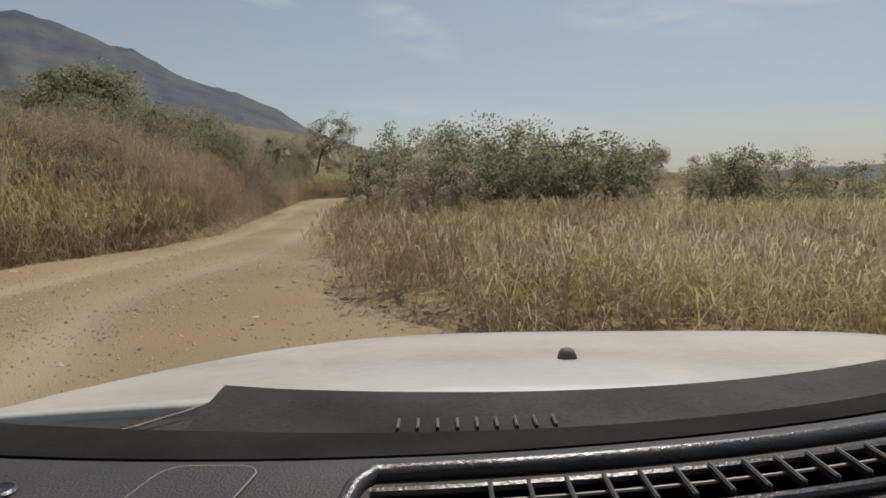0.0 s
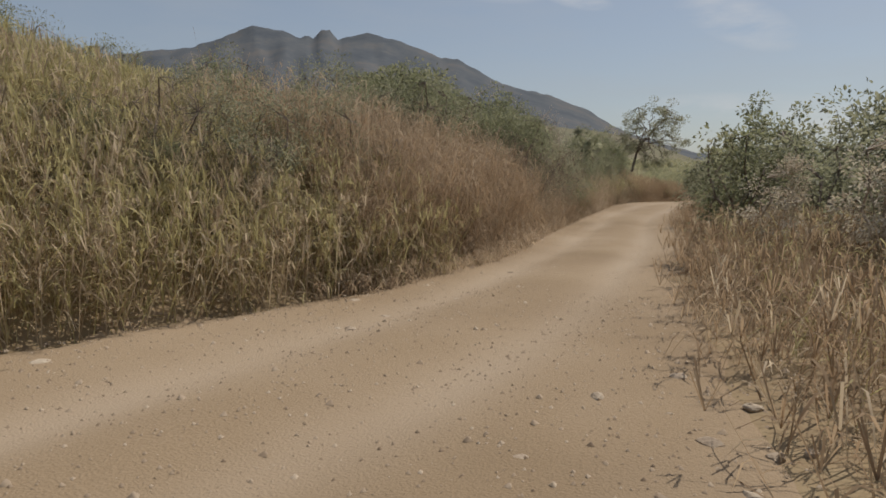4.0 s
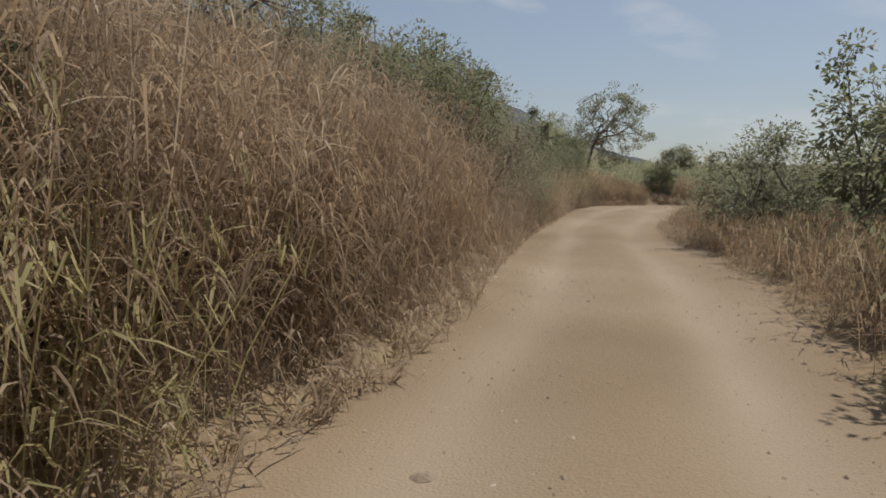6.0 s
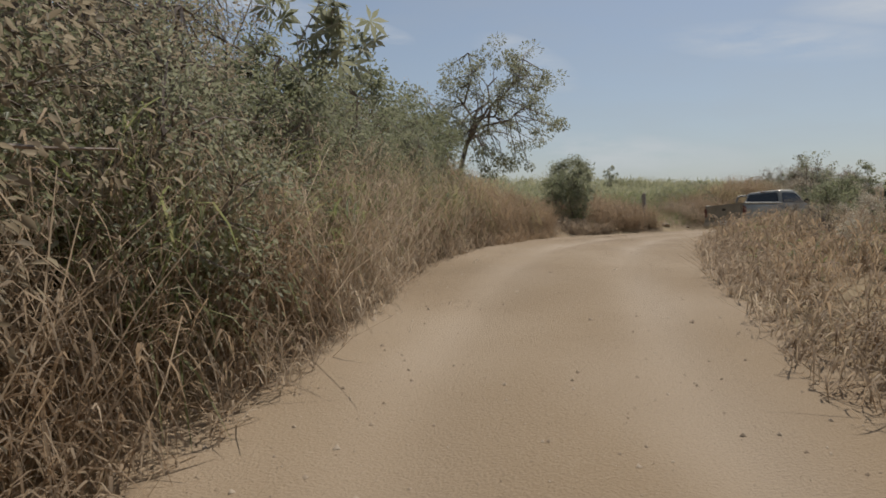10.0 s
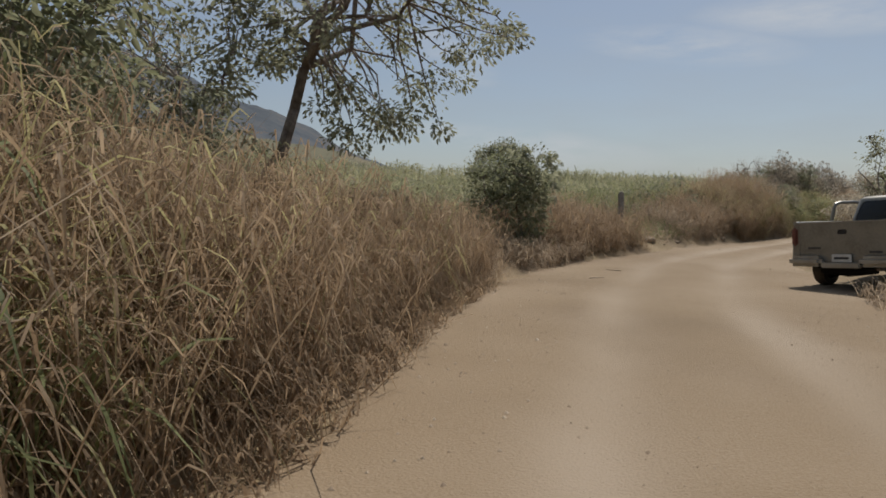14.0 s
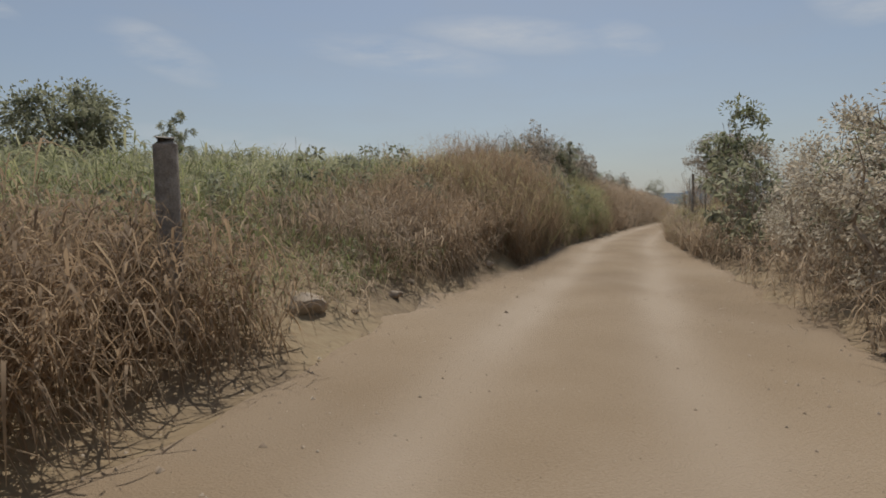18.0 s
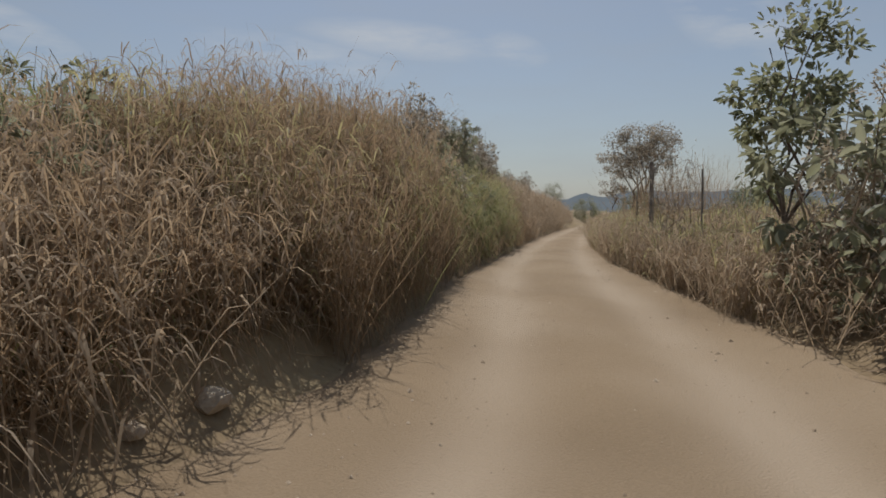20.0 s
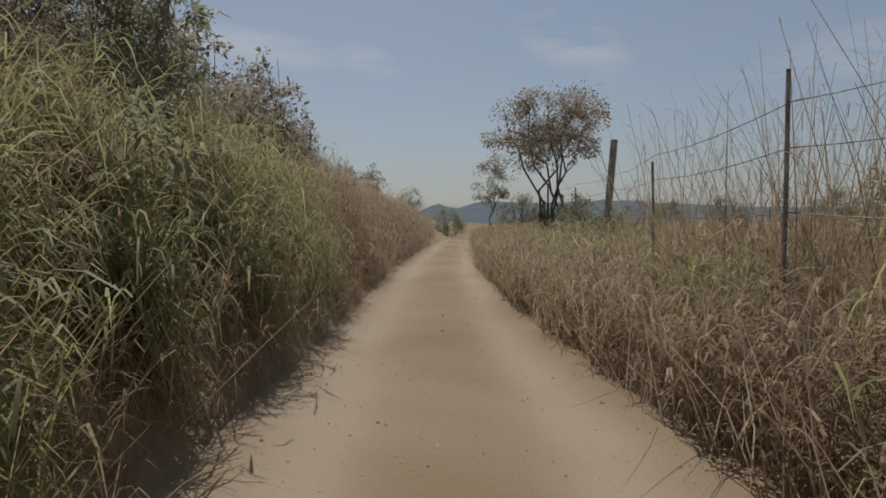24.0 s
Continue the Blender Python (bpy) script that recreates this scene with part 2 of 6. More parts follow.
M_RUBBER = material("dusty_rubber", ((0.025, 0.023, 0.021), (0.09, 0.075, 0.058)), 5.0, 0.9, 0.3, 60.0, bump_far=0.01)
M_PEWTER = material("dusty_pewter_paint", ((0.19, 0.175, 0.145), (0.25, 0.24, 0.205), (0.30, 0.275, 0.22)), 2.0, 0.42, 0, 25.0, metal=0.35, coat=0.35, spec=0.5)
M_TRIM = material("dusty_silver_trim", ((0.30, 0.28, 0.24), (0.42, 0.40, 0.35)), 3.0, 0.45, 0, 30.0, metal=0.4)
M_RIM = material("steel_rim", ((0.30, 0.28, 0.25), (0.45, 0.43, 0.40)), 6.0, 0.4, 0.1, 40.0, metal=0.7)
M_GLASS = material("dark_tinted_glass", ((0.010, 0.011, 0.012), (0.020, 0.021, 0.022)), 3.0, 0.12, 0, 30.0, spec=0.6)
M_LAMP = material("dusty_red_lamp_plastic", ((0.12, 0.04, 0.032), (0.19, 0.075, 0.06)), 8.0, 0.3, 0, 40.0, spec=0.5)
M_PLATE = material("number_plate", ((0.55, 0.54, 0.50), (0.66, 0.65, 0.61)), 8.0, 0.5, 0, 60.0)
M_BAR = material("dark_lettering", ((0.05, 0.05, 0.05), (0.08, 0.08, 0.08)), 8.0, 0.6, 0, 60.0)
M_LITTER = material("white_litter", ((0.6, 0.6, 0.58), (0.78, 0.78, 0.76)), 8.0, 0.6, 0.2, 60.0)
# near-black fill; on rim holes and doorway it is shade put into the colour
M_NEAR_BLACK = material("near_black_fill", ((0.015, 0.014, 0.013), (0.03, 0.028, 0.026)), 8.0, 0.95, 0, 60.0, spec=0.0)


# ---- mesh helpers ----
def mesh_of(name, verts, faces, mat, smooth=False):
    """A mesh from numpy vertices (n, 3) and faces (m, k), all of k corners."""
    verts, faces = np.asarray(verts, np.float32), np.asarray(faces, np.int32)
    k = faces.shape[1]
    me = bpy.data.meshes.new(name)
    me.vertices.add(len(verts))
    me.vertices.foreach_set("co", verts.ravel())
    me.loops.add(faces.size)
    me.loops.foreach_set("vertex_index", faces.ravel())
    me.polygons.add(len(faces))
    me.polygons.foreach_set("loop_start", np.arange(0, faces.size, k, dtype=np.int32))
    me.polygons.foreach_set("loop_total", np.full(len(faces), k, np.int32))
    if smooth:
        me.polygons.foreach_set("use_smooth", np.ones(len(faces), bool))
    me.materials.append(mat)
    me.update(calc_edges=True)
    return me


def part(name, bm, mat, parent, label="", smooth=True, angle=40):
    """One bmesh as ONE mesh object under a thing or under a part."""
    me = bpy.data.meshes.new(name)
    bm.normal_update()
    if smooth:
        for e in bm.edges:
            e.smooth = len(e.link_faces) == 2 and e.calc_face_angle(0) < radians(angle)
        for f in bm.faces:
            f.smooth = True
    bm.to_mesh(me)
    bm.free()
    me.materials.append(mat)
    ob = new(name, me)
    if parent is not None:
        ob.parent = parent
    if label:
        tagged(ob, label)
    return ob


def child(name, me, parent, label=""):
    ob = new(name, me)
    ob.parent = parent
    if label:
        tagged(ob, label)
    return ob


def thing(name, m, label, category, group="", kind=""):
    ob = new(name)
    ob.empty_display_size = 0.2
    ob.matrix_basis = m
    return tagged(ob, label, category, group, kind)


def box(bm, lo, hi, bevel=0.0, turn=None):
    made = bmesh.ops.create_cube(bm, size=1)["verts"]
    lo, hi = Vector(lo), Vector(hi)
    for v in made:
        v.co = Vector(((lo + hi) / 2)[k] + v.co[k] * (hi - lo)[k] for k in range(3))
    if bevel:
        edges = list({e for v in made for e in v.link_edges})
        made = bmesh.ops.bevel(bm, geom=edges, offset=bevel, segments=2, affect="EDGES")["verts"]
    if turn is not None:
        for v in made:
            v.co = turn @ v.co
    return bm


def tube(bm, pts, radii, sides=6, cap=True):
    """A tapered tube through the points."""
    rings = []
    for k, p in enumerate(pts):
        p = Vector(p)
        d = (Vector(pts[min(k + 1, len(pts) - 1)]) - Vector(pts[max(k - 1, 0)])).normalized()
        a = d.orthogonal().normalized()
        if k and abs(d.z) < 0.999:
            a = d.cross(Vector((0, 0, 1))).normalized()
        elif abs(d.z) < 0.999:
            a = d.cross(Vector((0, 0, 1))).normalized()
        b = d.cross(a)
        r = radii[k]
        rings.append([bm.verts.new(p + a * r * math.cos(2 * math.pi * i / sides) + b * r * math.sin(2 * math.pi * i / sides)) for i in range(sides)])
    for r0, r1 in zip(rings, rings[1:]):
        for i in range(sides):
            bm.faces.new((r0[i], r0[(i + 1) % sides], r1[(i + 1) % sides], r1[i]))
    if cap:
        bm.faces.new(rings[0][::-1])
        bm.faces.new(rings[-1])
    return bm


def slab(bm, outline, x0, x1, bevel=0.0):
    """A side outline (y, z) pushed from x0 to x1."""
    a = [bm.verts.new((x0, y, z)) for y, z in outline]
    b = [bm.verts.new((x1, y, z)) for y, z in outline]
    n = len(outline)
    faces = [bm.faces.new(a[::-1]), bm.faces.new(b)]
    for i in range(n):
        faces.append(bm.faces.new((a[i], a[(i + 1) % n], b[(i + 1) % n], b[i])))
    bmesh.ops.recalc_face_normals(bm, faces=faces)
    if bevel:
        es = [e for f in faces[:2] for e in f.edges]
        bmesh.ops.bevel(bm, geom=es, offset=bevel, segments=3, affect="EDGES")
    return bm


# ---- the lie of the land ----
LEFT = [(-40, -9), (-10, -8.6), (4, -8.2), (9.4, -7.2), (11.2, -6.6), (14.5, -5.75), (18, -5.6), (21, -5.75), (25, -6.5), (33, -7.55), (37, -7.5), (42, -7.6), (46, -7.05),
        (50, -6.45), (54, -5.9), (58, -4.8), (62, -3.2), (66, -0.6), (70, 2.35), (73.3, 4.95), (76.5, 7.6), (80, 10.2), (83.4, 13.1), (88.3, 17.6), (99, 27.2), (112, 39.7), (140, 66), (200, 130)]
RIGHT = [(-40, 3.5), (-10, 3.2), (3, 2.6), (5.2, 1.4), (6.2, 0.3), (7.6, -0.6), (10.4, -1.1), (13.4, -1.6), (19, -2.3), (25, -2.3), (32, -3.1), (36, -3.7), (42, -3.0), (47, -2.0),
         (52.5, -0.4), (56, 0.9), (59, 2.1), (62.7, 3.1), (67.4, 6.4), (71.7, 9.5), (77, 13.2), (83.4, 17.7), (90.4, 23.5), (97, 29.4), (114, 46.2), (140, 72), (200, 136)]
LY, LX = np.array(LEFT, float).T
RY, RX = np.array(RIGHT, float).T


def edge_left(y):
    return (np.interp(y, LY, LX) + np.interp(y - 1.2, LY, LX) + np.interp(y + 1.2, LY, LX)) / 3


def edge_right(y):
    return (np.interp(y, RY, RX) + np.interp(y - 0.6, RY, RX) + np.interp(y + 0.6, RY, RX)) / 3


def slant(edge, y):
    k = (edge(y + 2.0) - edge(y - 2.0)) / 4.0
    return 1 / np.sqrt(1 + k * k)


LATTICE = np.random.default_rng(11).uniform(-1, 1, (64, 64))


def wavy(x, y, size, seed=0.0):
    """Smooth patchy unevenness, about -1 to 1."""
    x, y = np.asarray(x, float) * 1.1 / size + seed * 7.3, np.asarray(y, float) * 1.1 / size - seed * 4.7
    x, y = 0.8 * x + 0.6 * y, 0.8 * y - 0.6 * x
    total = 0.0
    for k, amp in ((1.0, 0.85), (2.1, 0.4)):
        i, j = np.floor(x * k), np.floor(y * k)
        u, v = x * k - i, y * k - j
        u, v = u * u * (3 - 2 * u), v * v * (3 - 2 * v)
        i, j = i.astype(int), j.astype(int)
        a, b = LATTICE[i % 64, j % 64], LATTICE[(i + 1) % 64, j % 64]
        c, d = LATTICE[i % 64, (j + 1) % 64], LATTICE[(i + 1) % 64, (j + 1) % 64]
        total = total + amp * ((a * (1 - u) + b * u) * (1 - v) + (c * (1 - u) + d * u) * v)
    return total


BY = (-20, 5, 13, 20, 30, 42, 50, 56, 60, 66, 72, 78, 84, 90, 100, 130)
BH = (2.3, 2.3, 2.2, 1.7, 1.6, 1.3, 0.9, 0.45, 0.55, 0.55, 0.9, 1.35, 1.6, 2.4, 2.4, 1.9)
BS = (0.23, 0.23, 0.20, 0.12, 0.08, 0.06, 0.05, 0.042, 0.042, 0.04, 0.04, 0.04, 0.04, 0.04, 0.035, 0.02)
ZY = (-40, 8, 20, 33, 42, 46, 52, 57, 62, 82, 140)
ZZ = (0.0, 0.0, -0.1, -0.2, 0.22, 0.28, 0.18, 0.1, 0.02, 0.0, -0.3)


def road_z(y):
    return np.interp(y, ZY, ZZ)


def ground_z(x, y):
    x, y = np.asarray(x, float), np.asarray(y, float)
    dl = (edge_left(y) - x) * slant(edge_left, y)
    dr = (x - edge_right(y)) * slant(edge_right, y)
    a, b = np.maximum(dl, 0), np.maximum(dr, 0)
    z = road_z(y) * np.exp(-np.maximum(a, b) / 25)
    z = z + np.interp(y, BY, BH) * (1 - np.exp(-a / np.interp(y, (15, 22, 74, 82), (2.2, 1.2, 1.2, 0.85)))) + np.interp(y, BY, BS) * 60 * (1 - np.exp(-np.maximum(a - 2, 0) / 60))
    foot = np.clip((-x - 12) / 20, 0, 1) * np.clip((100 - y) / 30, 0, 1)
    z = z + foot * 0.22 * np.clip(a - 12, 0, 220)
    z = z + np.interp(y, (55, 72), (0.18, 0.45)) * (1 - np.exp(-b / 0.8)) - 0.012 * np.clip(b - 6, 0, 300)
    rough = np.clip(np.maximum(a, b) / 1.5, 0, 1)
    z = z + rough * (0.10 * wavy(x, y, 1.3, 3.0) + 0.14 * wavy(x, y, 4.0, 1.0))
    inside = np.clip(np.minimum(-dl, -dr) / 0.6, 0, 1) * (dl < 0) * (dr < 0)
    c, h = (edge_left(y) + edge_right(y)) / 2, np.maximum((edge_right(y) - edge_left(y)) / 2, 1)
    q = (x - c) * slant(edge_left, y)
    rut = np.exp(-((np.abs(q) - 0.8) / 0.28) ** 2)
    z = z + inside * (0.006 * wavy(x, y, 1.6, 5.0) + 0.012 * wavy(x, y, 6.0, 2.0) - 0.045 * rut + 0.02 * np.exp(-(q / 0.35) ** 2))
    return z


def spread(lo, hi, step, far):
    """Grid lines: even between lo and hi, then wider and wider out to far."""
    mid = list(np.arange(lo, hi + step / 2, step))
    out, d = [], step
    while hi + sum(out) < far:
        d *= 1.22
        out.append(d)
    gap = np.cumsum(out)
    return np.array(list(lo - gap[::-1]) + mid + list(hi + gap))


gx, gy = spread(-24, 46, 0.33, 2600), spread(-8, 112, 0.36, 3200)
X, Y = np.meshgrid(gx, gy)
Z = ground_z(X, Y)
nx, ny = len(gx), len(gy)
idx = np.arange(nx * ny).reshape(ny, nx)
quads = np.stack([idx[:-1, :-1], idx[:-1, 1:], idx[1:, 1:], idx[1:, :-1]], -1).reshape(-1, 4)
ground = new("ground", mesh_of("ground", np.stack([X, Y, Z], -1).reshape(-1, 3), quads, M_SOIL, True))
tagged(ground, "dry stony hillside soil with withered plants", "ground", kind="structure")

ry_, u_ = np.arange(-12, 150, 0.22), np.linspace(-0.04, 1.04, 44)
RYY, UU = np.meshgrid(ry_, u_, indexing="ij")
jag_l, jag_r = 0.26 * wavy(RYY, RYY * 0, 1.1, 7.0) + 0.1 * wavy(RYY, RYY * 0, 0.6, 2.0), 0.26 * wavy(RYY, RYY * 0, 1.0, 4.0) + 0.1 * wavy(RYY, RYY * 0, 0.6, 9.0)
RXX = edge_left(RYY) + jag_l * np.clip(1 - UU * 3, 0, 1) + UU * (edge_right(RYY) - edge_left(RYY)) + jag_r * np.clip(UU * 3 - 2, 0, 1)
RZZ = ground_z(RXX, RYY) + 0.035 - 0.12 * np.clip((np.abs(UU - 0.5) - 0.485) / 0.05, 0, 1)
idx = np.arange(RXX.size).reshape(RXX.shape)
quads = np.stack([idx[:-1, :-1], idx[:-1, 1:], idx[1:, 1:], idx[1:, :-1]], -1).reshape(-1, 4)
road = new("road", mesh_of("road", np.stack([RXX, RYY, RZZ], -1).reshape(-1, 3), quads, M_ROAD, True))
across = (RXX - (edge_left(RYY) + edge_right(RYY)) / 2) * slant(edge_left, RYY)
worn = np.exp(-((np.abs(across + 0.1 * wavy(RYY, RYY * 0, 6.0, 3.0)) - 0.85) / 0.34) ** 2) * (np.interp(RYY, (60, 72), (0.6, 0.85)) + 0.35 * wavy(RXX, RYY * 0.4, 1.3, 6.0)) + 0.3 * np.clip(wavy(RXX, RYY * 0.45, 0.9, 8.0), 0, 1)
track = road.data.attributes.new("track", "FLOAT", "POINT")
track.data.foreach_set("value", np.clip(worn, 0, 1).astype(np.float32).ravel())
tagged(road, "dusty tan dirt road with two shallow wheel tracks", "dirt road", kind="structure")


def ridge(name, controls, near, far, mat, label, steps=260, rows=26, rough=0.045, seed=0.0):
    """A far range: controls are (azimuth to the left, elevation) in degrees of its skyline."""
    az = np.linspace(controls[0][0], controls[-1][0], steps)
    ca = np.array(sorted(controls))
    el = np.interp(az, ca[:, 0], ca[:, 1])
    r = np.linspace(0, 1, rows)
    AZ, R = np.meshgrid(az, r)
    EL = np.tile(el, (rows, 1))
    dist = near + (far - near) * R
    soft = np.convolve(np.pad(el, 15, mode="edge"), np.ones(31) / 31, "valid")
    crest = far * np.tan(np.radians(soft[None] + (EL - soft[None]) * R ** 6))
    gully = wavy(AZ + 5 * R, R * 0.8, 2.6, seed) * 0.6 + wavy(AZ - 3 * R, R * 0.7, 0.9, seed + 3) * 0.4
    h = crest * R ** 1.25 * (1 + rough * gully * np.sin(np.pi * R) * 1.6)
    h = np.where(R > 0.999, crest + 0.004 * far * wavy(AZ, R, 0.5, seed) * 0.4, h) - 4 * (1 - R)
    a = np.radians(AZ)
    v = np.stack([-np.sin(a) * dist, np.cos(a) * dist, h], -1).reshape(-1, 3)
    i = np.arange(rows * steps).reshape(rows, steps)
    f = np.stack([i[:-1, :-1], i[:-1, 1:], i[1:, 1:], i[1:, :-1]], -1).reshape(-1, 4)
    return tagged(new(name, mesh_of(name, v, f, mat, True)), label, "mountain", kind="structure")


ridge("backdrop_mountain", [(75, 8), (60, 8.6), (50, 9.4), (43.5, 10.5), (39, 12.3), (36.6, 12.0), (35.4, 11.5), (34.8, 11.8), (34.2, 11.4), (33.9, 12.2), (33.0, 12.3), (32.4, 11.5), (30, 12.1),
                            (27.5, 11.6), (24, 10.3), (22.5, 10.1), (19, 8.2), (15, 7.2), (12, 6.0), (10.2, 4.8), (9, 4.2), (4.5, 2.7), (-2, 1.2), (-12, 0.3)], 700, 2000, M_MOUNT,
      "mountain tinted blue-grey for haze, with a jagged rocky crest", rough=0.06)
ridge("backdrop_foothill", [(60, 6.4), (40, 6.6), (30, 6.2), (22, 5.5), (18, 5.25), (15, 4.8), (12, 4.45), (9, 3.95), (6.5, 3.1), (4.5, 2.3), (1, 1.1), (-4, 0.1)], 260, 620, M_FOOT,
      "dry brown-green foothill below the mountain", steps=200, rows=20, rough=0.05, seed=2.0)
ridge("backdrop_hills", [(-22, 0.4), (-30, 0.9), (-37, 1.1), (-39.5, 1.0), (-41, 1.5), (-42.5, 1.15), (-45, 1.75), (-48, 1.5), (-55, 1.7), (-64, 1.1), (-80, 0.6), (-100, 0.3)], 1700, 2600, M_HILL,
      "low hills on the horizon, tinted blue for haze", steps=160, rows=12, seed=4.0)


# ---- grass ----
rng = np.random.default_rng(7)


def ribbons(C, W, S):
    """Ribbons along centre lines C (n, k, 3) of widths W (n, k), spread along S (n, 3)."""
    n, k, _ = C.shape
    off = S[:, None, :] * (W / 2)[:, :, None]
    V = np.stack([C - off, C + off], 2).reshape(-1, 3)
    i = (np.arange(n) * k * 2)[:, None] + (np.arange(k - 1) * 2)[None]
    F = np.stack([i, i + 1, i + 3, i + 2], -1).reshape(-1, 4)
    return V, F


def unit(v):
    return v / (np.linalg.norm(v, axis=-1, keepdims=True) + 1e-9)


def beside(side, y0, y1, d0, d1, n, bias=1.0):
    """n places along one edge of the road, between two distances from it."""
    y = rng.uniform(y0, y1, n)
    d = d0 + (d1 - d0) * rng.uniform(0, 1, n) ** bias
    edge = edge_left if side == "L" else edge_right
    k = (edge(y + 2.0) - edge(y - 2.0)) / 4.0
    c = 1 / np.sqrt(1 + k * k)
    s = -1 if side == "L" else 1
    x, yy = edge(y) + s * d * c, y - s * d * c * k
    return np.stack([x, yy, ground_z(x, yy)], -1)


def clumped(p, size, keep):
    """Thins places out in patches."""
    w = wavy(p[:, 0], p[:, 1], size, 2.0) * 0.5 + 0.5
    return p[rng.uniform(0, 1, len(p)) < keep + (1 - keep) * w]


def tall_grass(name, p, height, mat, label, leaves=6, leaf=(0.35, 0.75), width=0.013, lean=0.25, droop=0.9, stem=0.008, low=0.1, plume=False):
    """Stalks at places p, each with arching leaves, as one mass."""
    p = p[np.minimum(p[:, 0] - edge_left(p[:, 1]), edge_right(p[:, 1]) - p[:, 0]) < 0.45]
    n = len(p)
    h = height * rng.uniform(0.62, 1.18, n)
    tilt = np.clip(rng.normal(0, lean, (n, 2)), -1.7 * lean, 1.7 * lean)
    bend = np.clip(rng.normal(0, lean * 0.6, (n, 2)), -lean, lean)
    u = np.array([0.0, 0.5, 1.0])
    C = p[:, None, :] + np.stack([tilt[:, :1] * u * h[:, None] + bend[:, :1] * u ** 2 * h[:, None],
                                  tilt[:, 1:] * u * h[:, None] + bend[:, 1:] * u ** 2 * h[:, None], u * h[:, None] * (1 - 0.1 * u)], -1)
    a = rng.uniform(0, 2 * math.pi, n)
    V, F = ribbons(C, np.array([1.0, 0.8, 0.4])[None] * stem * rng.uniform(0.7, 1.4, (n, 1)), np.stack([np.cos(a), np.sin(a), 0 * a], -1))
    m = n * leaves
    who = np.repeat(np.arange(n), leaves)
    s = rng.uniform(low, 1.0, m)
    at = p[who] + np.stack([(tilt[who, 0] * s + bend[who, 0] * s * s) * h[who], (tilt[who, 1] * s + bend[who, 1] * s * s) * h[who], s * h[who] * (1 - 0.1 * s)], -1)
    a = rng.uniform(0, 2 * math.pi, m)
    up = rng.uniform(0.3, 1.3, m)
    out = np.stack([np.cos(a) * np.cos(up), np.sin(a) * np.cos(up), np.sin(up)], -1)
    L = rng.uniform(leaf[0], leaf[1], m) * (1.1 - 0.45 * s)
    t = np.array([0.0, 0.34, 0.67, 1.0])
    fall = droop * rng.uniform(0.4, 1.5, m)
    C2 = at[:, None, :] + out[:, None, :] * (t[None] * L[:, None])[:, :, None]
    C2[:, :, 2] -= fall[:, None] * t[None] ** 2 * L[:, None]
    floor = ground_z(C2[:, :, 0], C2[:, :, 1]) + 0.01
    C2[:, :, 2] = np.maximum(C2[:, :, 2], floor)
    side = unit(np.stack([-np.sin(a), np.cos(a), rng.uniform(-0.5, 0.5, m)], -1))
    tx, ty = C2[:, 2:, 0], C2[:, 2:, 1]
    over = np.minimum(tx - edge_left(ty), edge_right(ty) - tx).max(1) < 0.4
    C2, side, m = C2[over], side[over], int(over.sum())
    V2, F2 = ribbons(C2, np.array([0.7, 1.0, 0.75, 0.12])[None] * width * rng.uniform(0.6, 1.5, (m, 1)), side)
    VV, FF = [V, V2], [F, F2 + len(V)]
    if plume:
        k = 5
        who = np.repeat(np.arange(n), k)
        top = C[who, 2]
        a = rng.uniform(0, 2 * math.pi, n * k)
        d = np.stack([np.cos(a) * 0.35, np.sin(a) * 0.35, rng.uniform(0.5, 1.0, n * k)], -1)
        t = np.array([0.0, 1.0])
        C3 = (top - np.array([0, 0, 0.12]))[:, None, :] + d[:, None, :] * (t[None, :, None] * rng.uniform(0.12, 0.26, (n * k, 1, 1)))
        V3, F3 = ribbons(C3, np.full((n * k, 2), 0.008), np.stack([-np.sin(a), np.cos(a), 0 * a], -1))
        FF.append(F3 + len(V) + len(V2))
        VV.append(V3)
    ob = new(name, mesh_of(name, np.concatenate(VV), np.concatenate(FF), mat))
    return tagged(ob, label, "grass", kind="stuff")


# left bank, from the start of the walk onwards
tall_grass("hillside_grass", clumped(beside("L", -4, 17.5, -0.1, 13, 21000, 1.15), 2.2, 0.55), 1.1, M_YELLOW, "tall yellow-green grass on a sunny hillside", 6, (0.3, 0.65), 0.0125, 0.22, 0.7, plume=True)
tall_grass("hillside_grass", clumped(beside("L", -4, 16, -0.15, 12, 14000, 1.2), 1.6, 0.45), 1.05, M_PALE, "straw-coloured tall grass on a sunny hillside", 6, (0.25, 0.55), 0.0115, 0.22, 0.7, plume=True)
tall_grass("hillside_grass", clumped(beside("L", 11.5, 17.5, -0.1, 5, 600), 1.5, 0.2), 1.1, M_STRAW, "reddish withered tall grass on the bank", 6, (0.3, 0.6), 0.014, plume=True)
tall_grass("bank_grass", beside("L", 15, 26, 0.05, 3.0, 4600, 1.1), 1.6, M_RUST, "dense reddish-brown dead grass on a road bank", 9, (0.3, 0.7), 0.0095, 0.24, 1.0)
tall_grass("bank_grass", beside("L", 25.5, 38, 0.0, 1.2, 2600, 1.1), 0.62, M_RUST, "low dead grass under leafy bank shrubs", 8, (0.3, 0.65), 0.010, 0.4, 1.1)
tall_grass("bank_grass", beside("L", 15, 26, 0.2, 3.4, 2600), 1.8, M_STRAW, "bleached tall grass stalks on a road bank", 6, (0.3, 0.6), 0.010, 0.2, 0.9)
tall_grass("bank_grass", beside("L", 36, 47, 0.05, 2.2, 2800, 1.1), 0.75, M_RUST, "tangled brown dead grass below shrubs", 9, (0.35, 0.75), 0.012, 0.35, 1.2)
